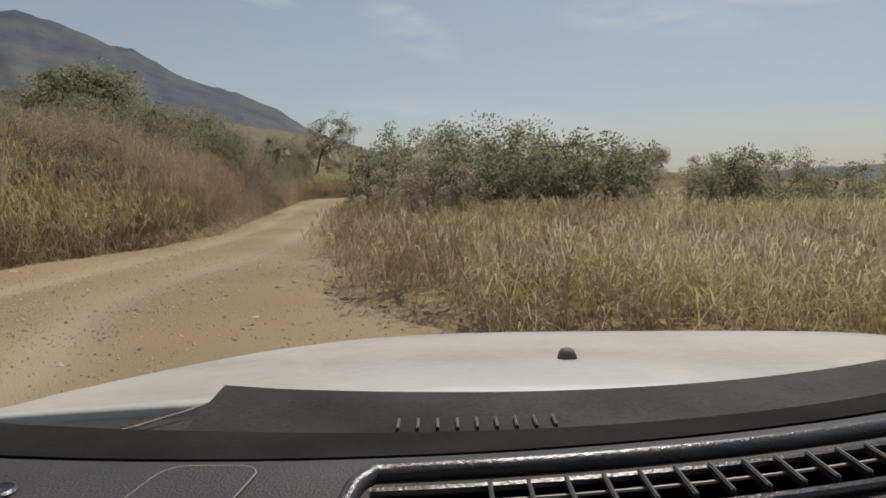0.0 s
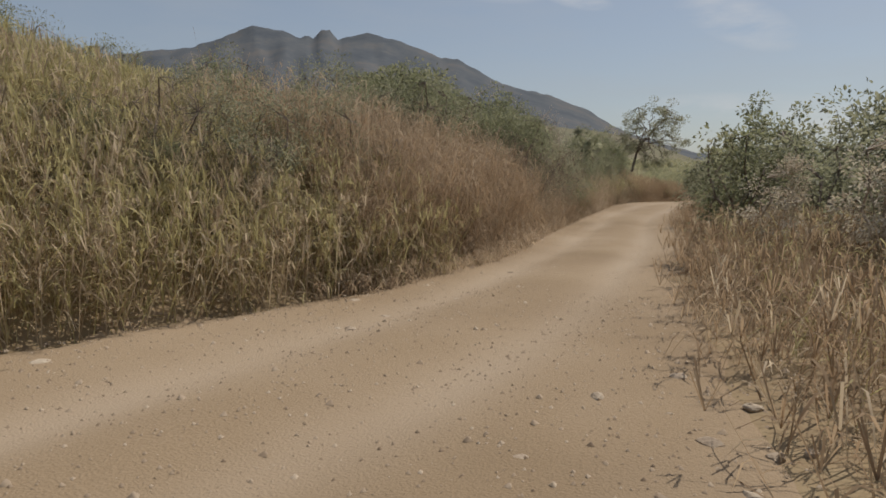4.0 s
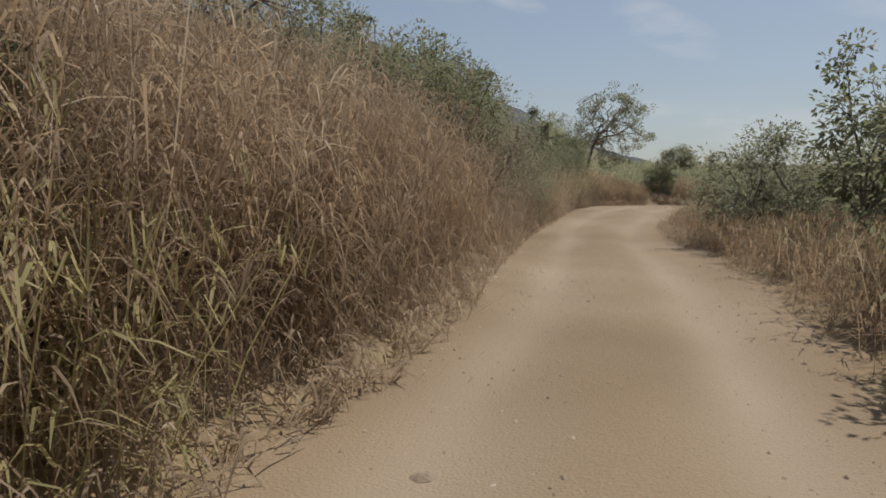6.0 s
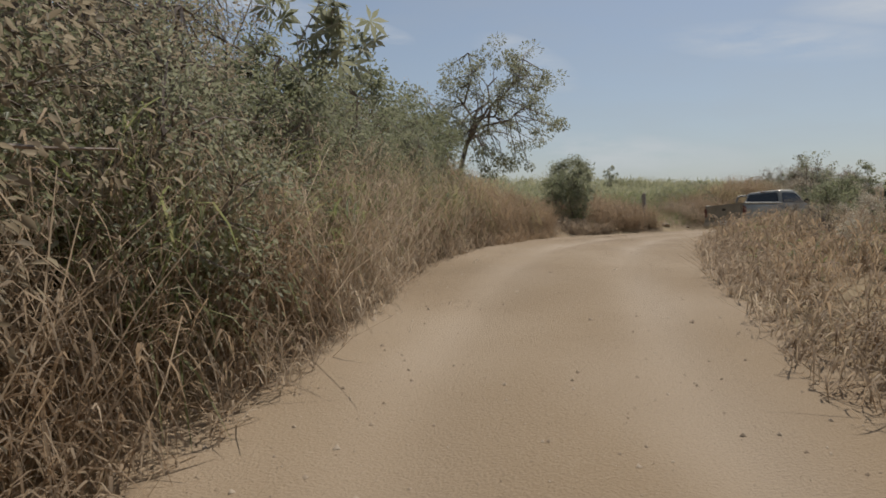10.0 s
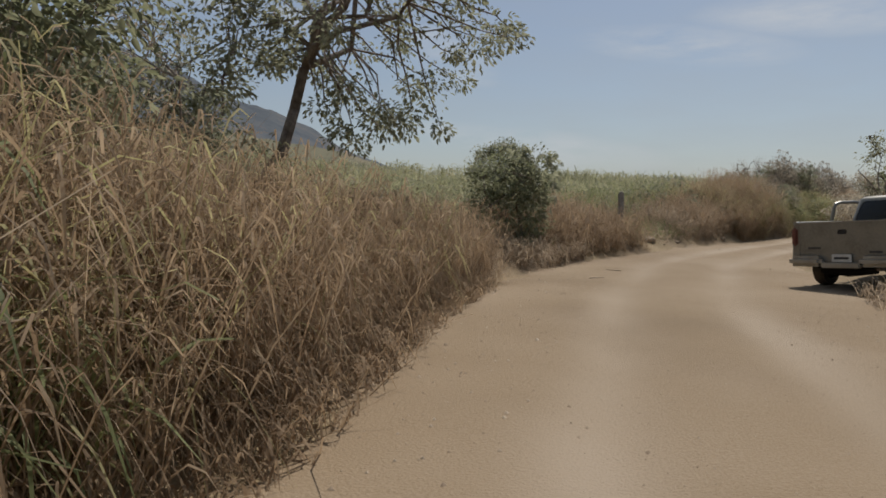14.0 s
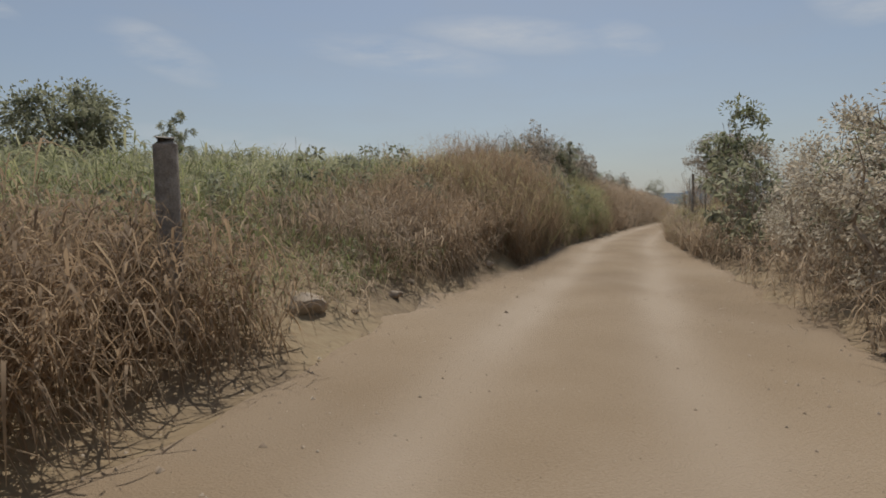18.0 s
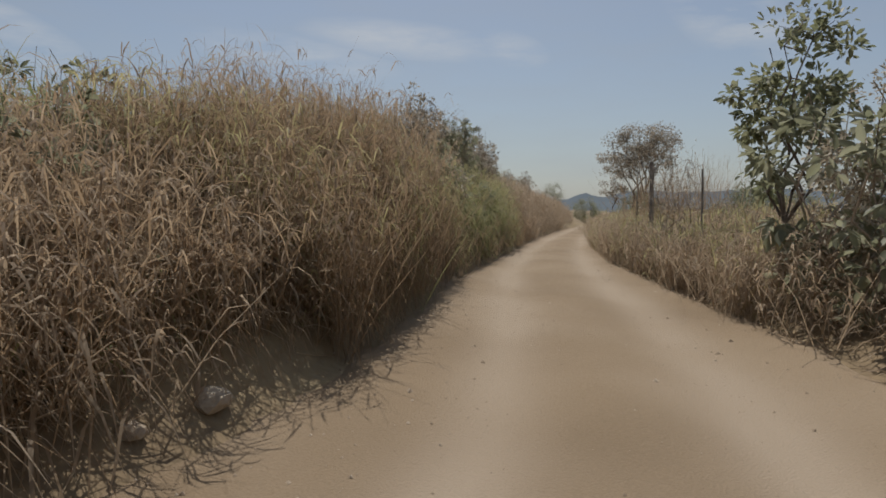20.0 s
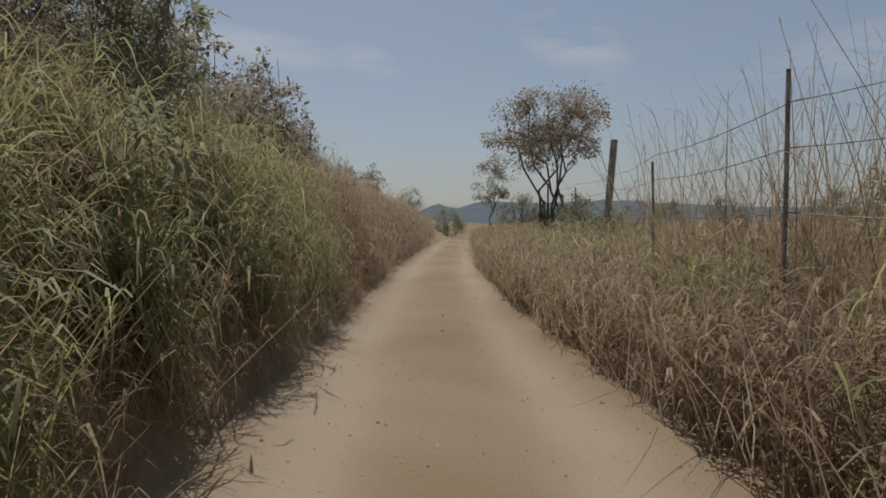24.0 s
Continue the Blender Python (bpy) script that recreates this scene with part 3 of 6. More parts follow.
tall_grass("bank_grass", clumped(beside("L", 35, 47.5, 0.1, 2.0, 3400), 1.3, 0.4), 0.95, M_GREEN, "green grass among dead stalks on the bank", 7, (0.35, 0.8), 0.016, 0.3, 1.0)
tall_grass("bank_grass", beside("L", 46, 57.4, 0.0, 2.8, 7000, 1.1), 1.25, M_RUST, "dense reddish-brown dead grass beside the bend", 9, (0.3, 0.65), 0.0085, 0.26, 1.1)
tall_grass("bank_grass", clumped(beside("L", 42, 55.4, 0.1, 3.4, 1500), 1.5, 0.3), 1.25, M_YELLOW, "yellowing tall grass beside the bend", 8, (0.4, 0.8), 0.011, 0.28, 1.0)
tall_grass("field_edge_grass", clumped(beside("L", 56.5, 63, 0.1, 9, 3000, 0.9), 0.9, 0.3), 0.32, M_STRAW, "flattened dry grass at the field edge", 6, (0.2, 0.45), 0.014, 0.6, 1.2)
tall_grass("field_edge_grass", clumped(beside("L", 56.5, 63, 0.8, 9, 1300, 0.9), 1.2, 0.1), 0.45, M_GREEN, "low green grass at the field edge", 6, (0.2, 0.5), 0.014, 0.5, 1.0)
tall_grass("field_edge_grass", beside("L", 59.5, 63.5, 0.0, 1.6, 900), 0.55, M_STRAW, "knee-high dry grass below a bush", 7, (0.25, 0.5), 0.014, 0.4, 1.1)
tall_grass("field_edge_grass", beside("L", 62.3, 65.8, 0.7, 2.8, 700, 1.0), 1.5, M_RUST, "tall reddish dry grass before a fence post", 8, (0.35, 0.75), 0.012, 0.3, 1.1)
tall_grass("rocky_bank_grass", clumped(beside("L", 71, 76.5, 0.3, 3.0, 1500), 1.0, 0.3), 0.95, M_STRAW, "dry grass rising along the bank", 7, (0.3, 0.6), 0.015, 0.3, 1.1)
tall_grass("field_edge_grass", beside("L", 62, 68.1, 0.2, 2.8, 2300, 1.0), 1.15, M_RUST, "reddish dry grass hiding a fence post", 7, (0.3, 0.7), 0.015, 0.3, 1.1)
tall_grass("rocky_bank_grass", clumped(beside("L", 68, 77, 0.5, 4.5, 2200, 0.8), 1.0, 0.15), 0.45, M_GREEN, "short green grass on a stony bank", 7, (0.2, 0.5), 0.012, 0.4, 1.0)
tall_grass("rocky_bank_grass", clumped(beside("L", 68, 77, 0.2, 5, 2000, 0.8), 0.8, 0.2), 0.4, M_STRAW, "short dead grass on a stony bank", 6, (0.2, 0.5), 0.012, 0.5, 1.0)
tall_grass("wall_of_grass", beside("L", 75.8, 81.6, -0.05, 2.8, 3200, 1.1), 1.6, M_RUST, "towering dead grass leaning over the road", 9, (0.4, 0.85), 0.0105, 0.27, 1.0)
tall_grass("wall_of_grass", beside("L", 77.6, 81.8, 0.3, 2.6, 1500, 1.1), 2.1, M_RUST, "towering reddish-brown grass above the road", 9, (0.4, 0.85), 0.0105, 0.22, 0.9)
tall_grass("wall_of_grass", beside("L", 72.6, 76.2, 0.35, 3.0, 1300, 1.1), 1.2, M_RUST, "dead grass growing taller along the bank", 9, (0.35, 0.75), 0.0105, 0.3, 1.0)
tall_grass("wall_of_grass", beside("L", 75.5, 82.4, 0.2, 3.2, 1100), 1.6, M_YELLOW, "towering yellow grass leaning over the road", 8, (0.45, 0.9), 0.012, 0.25, 0.9)


def tufts(p, each, spread_):
    """Places gathered in tight tufts round each of p."""
    q = np.repeat(p, each, 0)
    q[:, :2] += rng.normal(0, spread_, (len(q), 2))
    q[:, 2] = ground_z(q[:, 0], q[:, 1])
    return q


tall_grass("bank_grass", tufts(beside("L", 26, 47, -0.1, 0.9, 210), 16, 0.16), 1.15, M_STRAW, "thin dry stalks hanging over the road edge", 8, (0.25, 0.6), 0.007, 0.4, 1.1)
tall_grass("wall_of_grass", tufts(beside("L", 78.2, 82.4, 0.15, 1.5, 26), 34, 0.15), 1.25, M_TUFT, "arching yellow-green grass tufts on the steep bank", 8, (0.45, 0.95), 0.0115, 0.4, 0.9)
tall_grass("bank_grass", tufts(clumped(beside("L", 83, 90, 0.3, 2.0, 12), 0.9, 0.3), 34, 0.13), 0.85, M_GREEN, "bright green grass tufts on the bank", 8, (0.4, 0.85), 0.017, 0.42, 0.9)
tall_grass("bank_grass", tufts(beside("L", 82.0, 92, 0.1, 1.7, 58), 38, 0.14), 0.95, M_TUFT, "bright yellow-green grass tufts on the bank", 8, (0.4, 0.9), 0.0115, 0.42, 0.9)
tall_grass("bank_grass", beside("L", 81.6, 97, -0.1, 3.4, 5200), 0.8, M_RUST, "brown dead grass among green tufts", 7, (0.35, 0.7), 0.0105, 0.32, 1.0)
tall_grass("verge_grass", tufts(beside("R", 76, 96, -0.1, 2.0, 34), 30, 0.14), 0.95, M_TUFT, "arching yellow-green grass tufts below the fence", 8, (0.4, 0.8), 0.014, 0.45, 0.9)
tall_grass("bank_grass", beside("L", 94, 130, -0.1, 3.4, 5600), 1.2, M_STRAW, "brown dead grass along the narrow road", 7, (0.35, 0.7), 0.018, 0.3, 1.0)
tall_grass("rocky_bank_grass", clumped(beside("L", 68, 78, 2.6, 5.5, 1400), 1.2, 0.2), 0.8, M_STRAW, "brown dead grass above a stony bank", 7, (0.35, 0.7), 0.016, 0.28, 1.0)
tall_grass("rocky_bank_grass", clumped(beside("L", 68, 79, 2.4, 5.5, 1500), 1.2, 0.2), 1.2, M_GREEN, "green grass above a stony bank", 7, (0.35, 0.7), 0.016, 0.28, 1.0)
tall_grass("bank_fringe", clumped(beside("L", 14, 47, -0.35, 0.6, 2600), 0.8, 0.4), 0.4, M_STRAW, "short dead grass and fallen stalks at the foot of the bank", 6, (0.2, 0.45), 0.012, 0.6, 1.2)
tall_grass("bank_fringe", clumped(beside("L", 47, 56, -0.3, 0.5, 800), 0.8, 0.4), 0.35, M_RUST, "short reddish dead grass at the foot of the bank", 6, (0.2, 0.45), 0.012, 0.6, 1.2)
tall_grass("bank_fringe", clumped(beside("R", 31, 56, -0.35, 0.5, 1600), 0.8, 0.3), 0.35, M_STRAW, "short dead grass along the road edge", 6, (0.2, 0.4), 0.012, 0.6, 1.2)
# right verge
tall_grass("verge_grass", clumped(beside("R", 6.2, 31, -0.1, 11, 3600, 0.75), 1.8, 0.55), 0.78, M_PALE, "knee-high straw-coloured grass on the verge", 6, (0.3, 0.6), 0.010, 0.3, plume=True)
tall_grass("verge_grass", clumped(beside("R", 6.0, 33, 0.0, 6, 7200, 0.9), 1.4, 0.45), 0.74, M_RUST, "brown dead grass on the verge", 7, (0.3, 0.6), 0.0095, 0.35, plume=True)
tall_grass("verge_grass", clumped(beside("R", 6.4, 30, 0.5, 12, 9500, 0.8), 1.5, 0.4), 0.79, M_YELLOW, "yellow-green grass on the verge", 7, (0.3, 0.6), 0.010, 0.3)
tall_grass("verge_grass", clumped(beside("R", 33, 55, -0.1, 7, 6800, 0.8), 1.5, 0.45), 0.7, M_RUST, "brown weeds and dead grass on the verge", 6, (0.25, 0.55), 0.015, 0.35)
tall_grass("verge_grass", clumped(beside("R", 33, 55, 0.3, 7, 1600, 0.8), 1.2, 0.1), 0.55, M_GREEN, "green weeds on the verge", 6, (0.25, 0.5), 0.016, 0.4)
tall_grass("verge_grass", clumped(beside("R", 62, 76, -0.1, 7, 4600, 1.0), 1.3, 0.35), 0.85, M_STRAW, "withered grass under pale bushes", 6, (0.3, 0.6), 0.014, 0.33)
tall_grass("verge_grass", clumped(beside("R", 74, 125, -0.15, 8, 13500, 1.5), 1.5, 0.65), 1.02, M_STRAW, "waist-high brown grass along the fence", 6, (0.35, 0.7), 0.015, 0.3)
tall_grass("verge_grass", clumped(beside("R", 75, 112, 0.0, 7, 2000, 1.3), 1.3, 0.3), 1.05, M_YELLOW, "waist-high yellowing grass along the fence", 6, (0.35, 0.7), 0.015, 0.3, plume=True)
tall_grass("verge_grass", clumped(beside("R", 75, 112, 0.0, 6, 3400, 1.3), 1.3, 0.3), 1.0, M_RUST, "waist-high reddish-brown grass along the fence", 7, (0.35, 0.7), 0.013, 0.3)
tall_grass("verge_grass", clumped(beside("R", 75.5, 100, -0.3, 0.3, 2600), 0.9, 0.25), 1.02, M_STRAW, "brown grass overhanging the road edge", 7, (0.3, 0.6), 0.014, 0.33)
tall_grass("reed_stalks", clumped(beside("R", 82.6, 87.6, 0.5, 2.8, 900), 1.0, 0.1), 2.4, M_RUST, "tall leafless brown stalks along the fence", 3, (0.2, 0.5), 0.006, 0.2, 0.4, low=0.5, stem=0.0085)
# the patch between the lay-by and the verge
px, py = rng.uniform(0.9, 11, 5200), rng.uniform(4.6, 9.5, 5200)
keep = py > 5.2 - 0.12 * np.clip(px - 2, 0, 9) + 0.25 * wavy(px, py, 0.8, 1.0)
patch = np.stack([px, py, ground_z(px, py)], -1)[keep]
tall_grass("verge_grass", clumped(patch[::2], 1.2, 0.5), 0.7, M_PALE, "knee-high straw-coloured grass beside the lay-by", 8, (0.3, 0.6), 0.009, 0.3, plume=True)
tall_grass("verge_grass", clumped(patch[1::2], 1.4, 0.4), 0.6, M_YELLOW, "yellow-green grass beside the lay-by", 8, (0.3, 0.6), 0.0095, 0.3)
# far fields
far_l = beside("L", -10, 60, 12, 60, 5200, 0.8)
tall_grass("far_hillside_grass", clumped(far_l, 5.0, 0.35), 1.1, M_YELLOW, "distant yellow-green hillside grass", 4, (0.5, 0.9), 0.05, 0.3, stem=0.02)
far_r = beside("R", 5, 130, 8, 60, 6500, 0.7)
tall_grass("far_field_grass", clumped(far_r, 5.0, 0.35), 0.7, M_PALE, "distant straw-coloured field grass", 4, (0.4, 0.7), 0.05, 0.3, stem=0.02)
# cane field
tall_grass("sugar_cane_field", beside("L", 59, 116, 3.8, 16, 6000, 0.8), 1.1, M_CANE, "dense field of green sugar cane along the road", 8, (0.7, 1.3), 0.035, 0.12, 0.8, stem=0.02, low=0.3)
tall_grass("sugar_cane_field", beside("L", 58, 116, 14, 60, 6500, 0.75), 1.25, M_CANE, "dense field of green sugar cane on a rise", 7, (0.8, 1.5), 0.06, 0.12, 0.8, stem=0.03, low=0.3)
tall_grass("sugar_cane_edge", beside("L", 77, 110, 2.6, 4.6, 1700), 1.35, M_STRAW, "dead brown grass along the cane field", 7, (0.4, 0.8), 0.018, 0.25, 1.0)


# ---- shrubs and trees ----
def limb(bm, rnd, a, b, r0, r1, wander, steps=5, sides=5):
    a, b = Vector(a), Vector(b)
    pts = []
    for k in range(steps + 1):
        u = k / steps
        p = a.lerp(b, u)
        if 0 < k < steps:
            p += Vector((rnd.gauss(0, 1), rnd.gauss(0, 1), rnd.gauss(0, 0.5))) * wander * (b - a).length
        pts.append(p)
    tube(bm, pts, [r0 + (r1 - r0) * k / steps for k in range(steps + 1)], sides)
    return pts


def leaf_mass(name, at, out, size, mat, shape="leaf", hang=0.3):
    """Folded leaves at places at (n, 3), pointing along out. shape 'palm' makes seven-fingered leaves."""
    n = len(at)
    out = unit(out + rng.normal(0, 0.45, (n, 3)) + np.array([0, 0, -hang]))
    side = unit(np.cross(out, unit(rng.normal(0, 1, (n, 3)) + np.array([0, 0, 1.5]))))
    up = np.cross(side, out)
    L = size * rng.uniform(0.6, 1.35, (n, 1))
    if shape == "palm":
        V, F = [], []
        for k in range(7):
            a = (k - 3) * 0.72
            d = out * math.cos(a) + side * math.sin(a)
            e = side * math.cos(a) - out * math.sin(a)
            l = L * (1.0 - 0.09 * abs(k - 3))
            drop = up * -0.25
            V.append(np.stack([at, at + d * l * 0.45 + e * l * 0.13, at + (d + drop) * l, at + d * l * 0.45 - e * l * 0.13], 1))
        V = np.concatenate(V).reshape(-1, 3)
    else:
        w = side * L * rng.uniform(0.17, 0.29, (n, 1))
        lift = up * L * rng.uniform(0.02, 0.12, (n, 1))
        tip = at + out * L - up * L * rng.uniform(0.0, 0.25, (n, 1))
        V = np.stack([at, at + out * L * 0.3 + w + lift, at + out * L * 0.7 + w * 0.75 + lift, tip, at + out * L * 0.7 - w * 0.75 + lift, at + out * L * 0.3 - w + lift], 1).reshape(-1, 3)
        F = ((np.arange(n) * 6)[:, None, None] + np.array([(0, 1, 2, 3), (0, 3, 4, 5)])[None]).reshape(-1, 4)
    if shape == "palm":
        F = np.arange(len(V)).reshape(-1, 4)
    return mesh_of(name, V, F, mat)


def plant(name, seed, where, label, category, size, leaves, leaf, mat, bark=None, stems=5, lobes=26, trunk=0.0, lean=(0, 0), fill=0.55, puff=0.30, shape="leaf", group="", open_=0.0, girth=None, fork_at=None):
    """A shrub or tree. size: width, depth and height of the whole; trunk: height at which the crown starts; lobes: clumps of leaves."""
    rnd = random.Random(seed)
    root = thing(name, where, label, category, group)
    w, d, h = size
    mid = Vector((lean[0], lean[1], (trunk + h) / 2))
    rad = Vector((w / 2, d / 2, (h - trunk) / 2))
    bm = bmesh.new()
    girth = girth or 0.022 * h
    fork = Vector((lean[0] * 0.45, lean[1] * 0.45, fork_at or max(trunk, 0.12 * h)))
    ends = []
    if trunk > 0:
        limb(bm, rnd, (0, 0, -0.15), fork, girth * 1.25, girth * 0.85, 0.05, 5, 7)
    arms = []
    for k in range(stems):
        a = 2 * math.pi * (k + rnd.random() * 0.7) / stems
        r = rnd.uniform(0.35, 0.7)
        tip = mid + Vector((math.cos(a) * rad.x * r, math.sin(a) * rad.y * r, rad.z * rnd.uniform(-0.1, 0.75)))
        start = fork if trunk > 0 else Vector((rnd.gauss(0, 0.06 * w), rnd.gauss(0, 0.06 * d), -0.1))
        arms.append(limb(bm, rnd, start, tip, girth * (0.6 if trunk > 0 else 0.8), girth * 0.22, 0.06, 5, 5))
    for k in range(lobes):
        for _ in range(30):
            v = Vector((rnd.uniform(-1, 1), rnd.uniform(-1, 1), rnd.uniform(-1, 1)))
            if fill < v.length < 1:
                break
        c = mid + Vector((v.x * rad.x, v.y * rad.y, v.z * rad.z))
        src = min((p for arm in arms for p in arm[1:]), key=lambda p: (p - c).length + rnd.random() * 0.2 * w)
        limb(bm, rnd, src, c, girth * 0.24, girth * 0.07, 0.07, 3, 3)
        ends.append((c, src))
    part("trunk" if trunk > 0 else "stem", bm, bark or M_BARK, root)
    at, out = [], []
    per = max(1, leaves // lobes)
    for c, src in ends:
        s = puff * min(w, h) * rnd.uniform(0.45, 1.1)
        q = rng.normal(0, 1, (per, 3)) 
        q = q / np.maximum(np.linalg.norm(q, axis=1, keepdims=True) / 1.7, 1) * np.array([s, s, s * 0.75]) * 0.5
        keep = rng.uniform(0, 1, per) > open_ * rnd.random()
        q = q[keep]
        at.append(np.array(c) + q)
        out.append(unit(q) + np.array((c - mid).normalized()) * 0.5)
        u = rng.uniform(0.3, 1, (max(1, per // 6), 1))
        line = np.array(src) * (1 - u) + np.array(c) * u
        at.append(line + rng.normal(0, 0.04, line.shape))
        out.append(rng.normal(0, 1, line.shape))
    at, out = np.concatenate(at), np.concatenate(out)
    low = at[:, 2] > 0.03
    child("crown", leaf_mass("crown", at[low], out[low], leaf, mat, shape, 1.1 if shape == "palm" else 0.3), root)
    return root


def stand(x, y, turn=0.0, s=1.0, sz=None, sink=0.05):
    z = float(ground_z(x, y)) - sink
    return Matrix.LocRotScale((x, y, z), Euler((0, 0, radians(turn))), (s, s, sz or s))


# prototypes, each standing at its first place
bush_a = plant("shrub", 1, stand(1.6, 17.2), "rounded olive-green roadside shrub", "shrub", (3.4, 3.0, 2.8), 7600, 0.085, M_LEAF_PALE, lobes=60, puff=0.24, open_=0.4, group="roadside shrubs")
bush_b = plant("shrub", 2, stand(4.3, 17.4, 40), "rounded green roadside shrub with thin tips", "shrub", (3.0, 2.8, 2.5), 6600, 0.08, M_LEAF, lobes=54, puff=0.24, fill=0.5, open_=0.4, group="roadside shrubs")
bush_c = plant("shrub", 3, stand(-1.3, 20.6, 10, 1.0), "open green shrub with upright twigs", "shrub", (1.8, 1.6, 2.5), 3200, 0.085, M_LEAF, lobes=44, puff=0.2, fill=0.35, open_=0.6, group="roadside shrubs")
pale = plant("dry_shrub", 4, stand(0.2, 15.9), "silvery withered shrub with seed heads", "shrub", (1.3, 1.2, 1.9), 5200, 0.043, M_LEAF_DRY, M_TWIG, lobes=40, puff=0.2, fill=0.3, open_=0.5, group="dry shrubs")
sapling = plant("sapling", 5, stand(-8.4, 27.6), "slender leafy sapling with drooping leaves", "tree", (1.9, 1.7, 2.9), 4600, 0.078, M_LEAF, lobes=44, trunk=0.5, puff=0.22, fill=0.3, open_=0.5, group="bank saplings", girth=0.035)
castor = plant("castor_plant", 6, stand(-8.3, 39.5), "tall castor plant with star-shaped leaves", "plant", (1.3, 1.2, 3.4), 84, 0.23, M_LEAF_PALE, M_TWIG, stems=4, lobes=17, trunk=1.2, puff=0.3, fill=0.35, shape="palm", group="castor plants", girth=0.03)
weed = plant("weed", 7, stand(7.4, 81.2), "tall thin leafy weed", "plant", (0.7, 0.6, 1.5), 330, 0.08, M_LEAF_PALE, M_TWIG, stems=4, lobes=16, puff=0.16, fill=0.2, open_=0.5, group="tall weeds", girth=0.012)
bare = plant("bare_shrub", 8, stand(15.2, 79.4), "leafless pale twiggy shrub by the fence", "shrub", (1.3, 1.2, 2.8), 900, 0.035, M_LEAF_DRY, M_TWIG, stems=11, lobes=190, puff=0.1, fill=0.2, open_=0.7, group="bare shrubs", girth=0.022)
bank_bush = plant("shrub", 9, stand(-12.6, 30.5), "leafy dark shrub on the road bank", "shrub", (2.7, 2.5, 2.6), 8600, 0.052, M_LEAF, lobes=70, puff=0.2, fill=0.42, open_=0.7, group="bank shrubs")
bank_bush_b = plant("shrub", 10, stand(-12.4, 38.8), "leafy olive shrub with long leaves on the road bank", "shrub", (2.8, 2.5, 2.7), 8200, 0.055, M_LEAF_PALE, lobes=70, puff=0.2, fill=0.4, open_=0.7, group="bank shrubs")

brown_bush = plant("dry_shrub", 11, stand(-9.6, 33.6), "half-withered brown shrub on the road bank", "shrub", (2.4, 2.2, 2.6), 7800, 0.036, M_LEAF_BROWN, lobes=96, puff=0.19, fill=0.3, open_=0.7, group="bank shrubs")

brown_weed = plant("weed", 13, stand(12.1, 86.1), "tall thin withered weed on the bank", "plant", (0.7, 0.6, 1.7), 420, 0.06, M_LEAF_GREY, M_BARK, stems=6, lobes=22, puff=0.13, fill=0.2, open_=0.5, group="tall weeds", girth=0.011)
brush = plant("dead_brush", 12, stand(10.6, 85.6), "tangled dark dead branches on the bank", "dead brush", (2.3, 2.0, 1.8), 900, 0.06, M_LEAF_BROWN, M_BARK, stems=12, lobes=150, puff=0.2, fill=0.2, open_=0.6, group="dead brush", girth=0.03)

# the single trees
plant("leaning_tree", 21, stand(-9.05, 56.0), "open-crowned tree leaning over the bank", "tree", (4.7, 4.3, 6.6), 10500, 0.088, M_LEAF_PALE, lobes=112, trunk=1.7, lean=(2.0, 0.1), fork_at=3.0, puff=0.088, fill=0.35, open_=0.2, stems=10, girth=0.095)
plant("field_tree", 22, stand(-3.4, 84.5), "round leafy tree standing in the cane field", "tree", (3.6, 3.2, 3.1), 6500, 0.13, M_LEAF_PALE, lobes=54, trunk=0.8, puff=0.22, fill=0.45, open_=0.4, girth=0.08)
plant("corner_bush", 23, stand(-4.5, 61.8), "dense leafy bush with drooping castor leaves", "bush", (2.35, 1.95, 2.5), 7200, 0.085, M_LEAF, lobes=64, puff=0.22, fill=0.45, open_=0.45)
plant("roadside_tree", 24, stand(33.4, 97.6), "spreading thorn tree with several thin trunks", "tree", (4.6, 4.2, 5.75), 13000, 0.10, M_LEAF_GREY, lobes=84, trunk=3.0, puff=0.16, fill=0.4, open_=0.6, stems=7, girth=0.10, fork_at=0.5)
plant("hillside_tree", 25, stand(-33.0, 68.5), "broad green tree high on the hillside", "tree", (12.0, 9.0, 7.6), 11000, 0.34, M_LEAF, lobes=70, trunk=1.6, puff=0.26, fill=0.5, girth=0.2)
plant("verge_tree", 26, stand(6.9, 65.6), "thin open tree with grey-green leaves", "tree", (2.0, 1.8, 3.9), 1800, 0.08, M_LEAF_PALE, M_BARK, lobes=46, trunk=0.9, puff=0.14, fill=0.3, open_=0.6, stems=6, girth=0.045)
plant("verge_tree", 27, stand(13.6, 76.1), "thin leafy tree at the roadside", "tree", (1.7, 1.7, 3.9), 2200, 0.12, M_LEAF, M_BARK, lobes=44, trunk=0.9, puff=0.18, fill=0.3, open_=0.6, stems=6, girth=0.045)
plant("verge_tree", 28, stand(-0.6, 28.2), "thin dark tree beside the road bushes", "tree", (2.2, 2.2, 3.8), 3800, 0.10, M_LEAF, M_BARK, lobes=44, trunk=0.8, puff=0.17, fill=0.3, open_=0.5, stems=6, girth=0.045)
plant("bank_tree", 29, stand(-9.7, 54.8), "thin twiggy tree with narrow grey-green leaves", "tree", (3.2, 2.8, 4.6), 4600, 0.095, M_LEAF_PALE, M_BARK, lobes=90, trunk=0.7, puff=0.13, fill=0.25, open_=0.5, stems=8, girth=0.05)
plant("small_tree", 30, stand(44.2, 110.6), "small dark roadside tree", "tree", (2.6, 2.4, 5.2), 2400, 0.11, M_LEAF_GREY, lobes=30, trunk=1.9, puff=0.22, fill=0.4, girth=0.05)

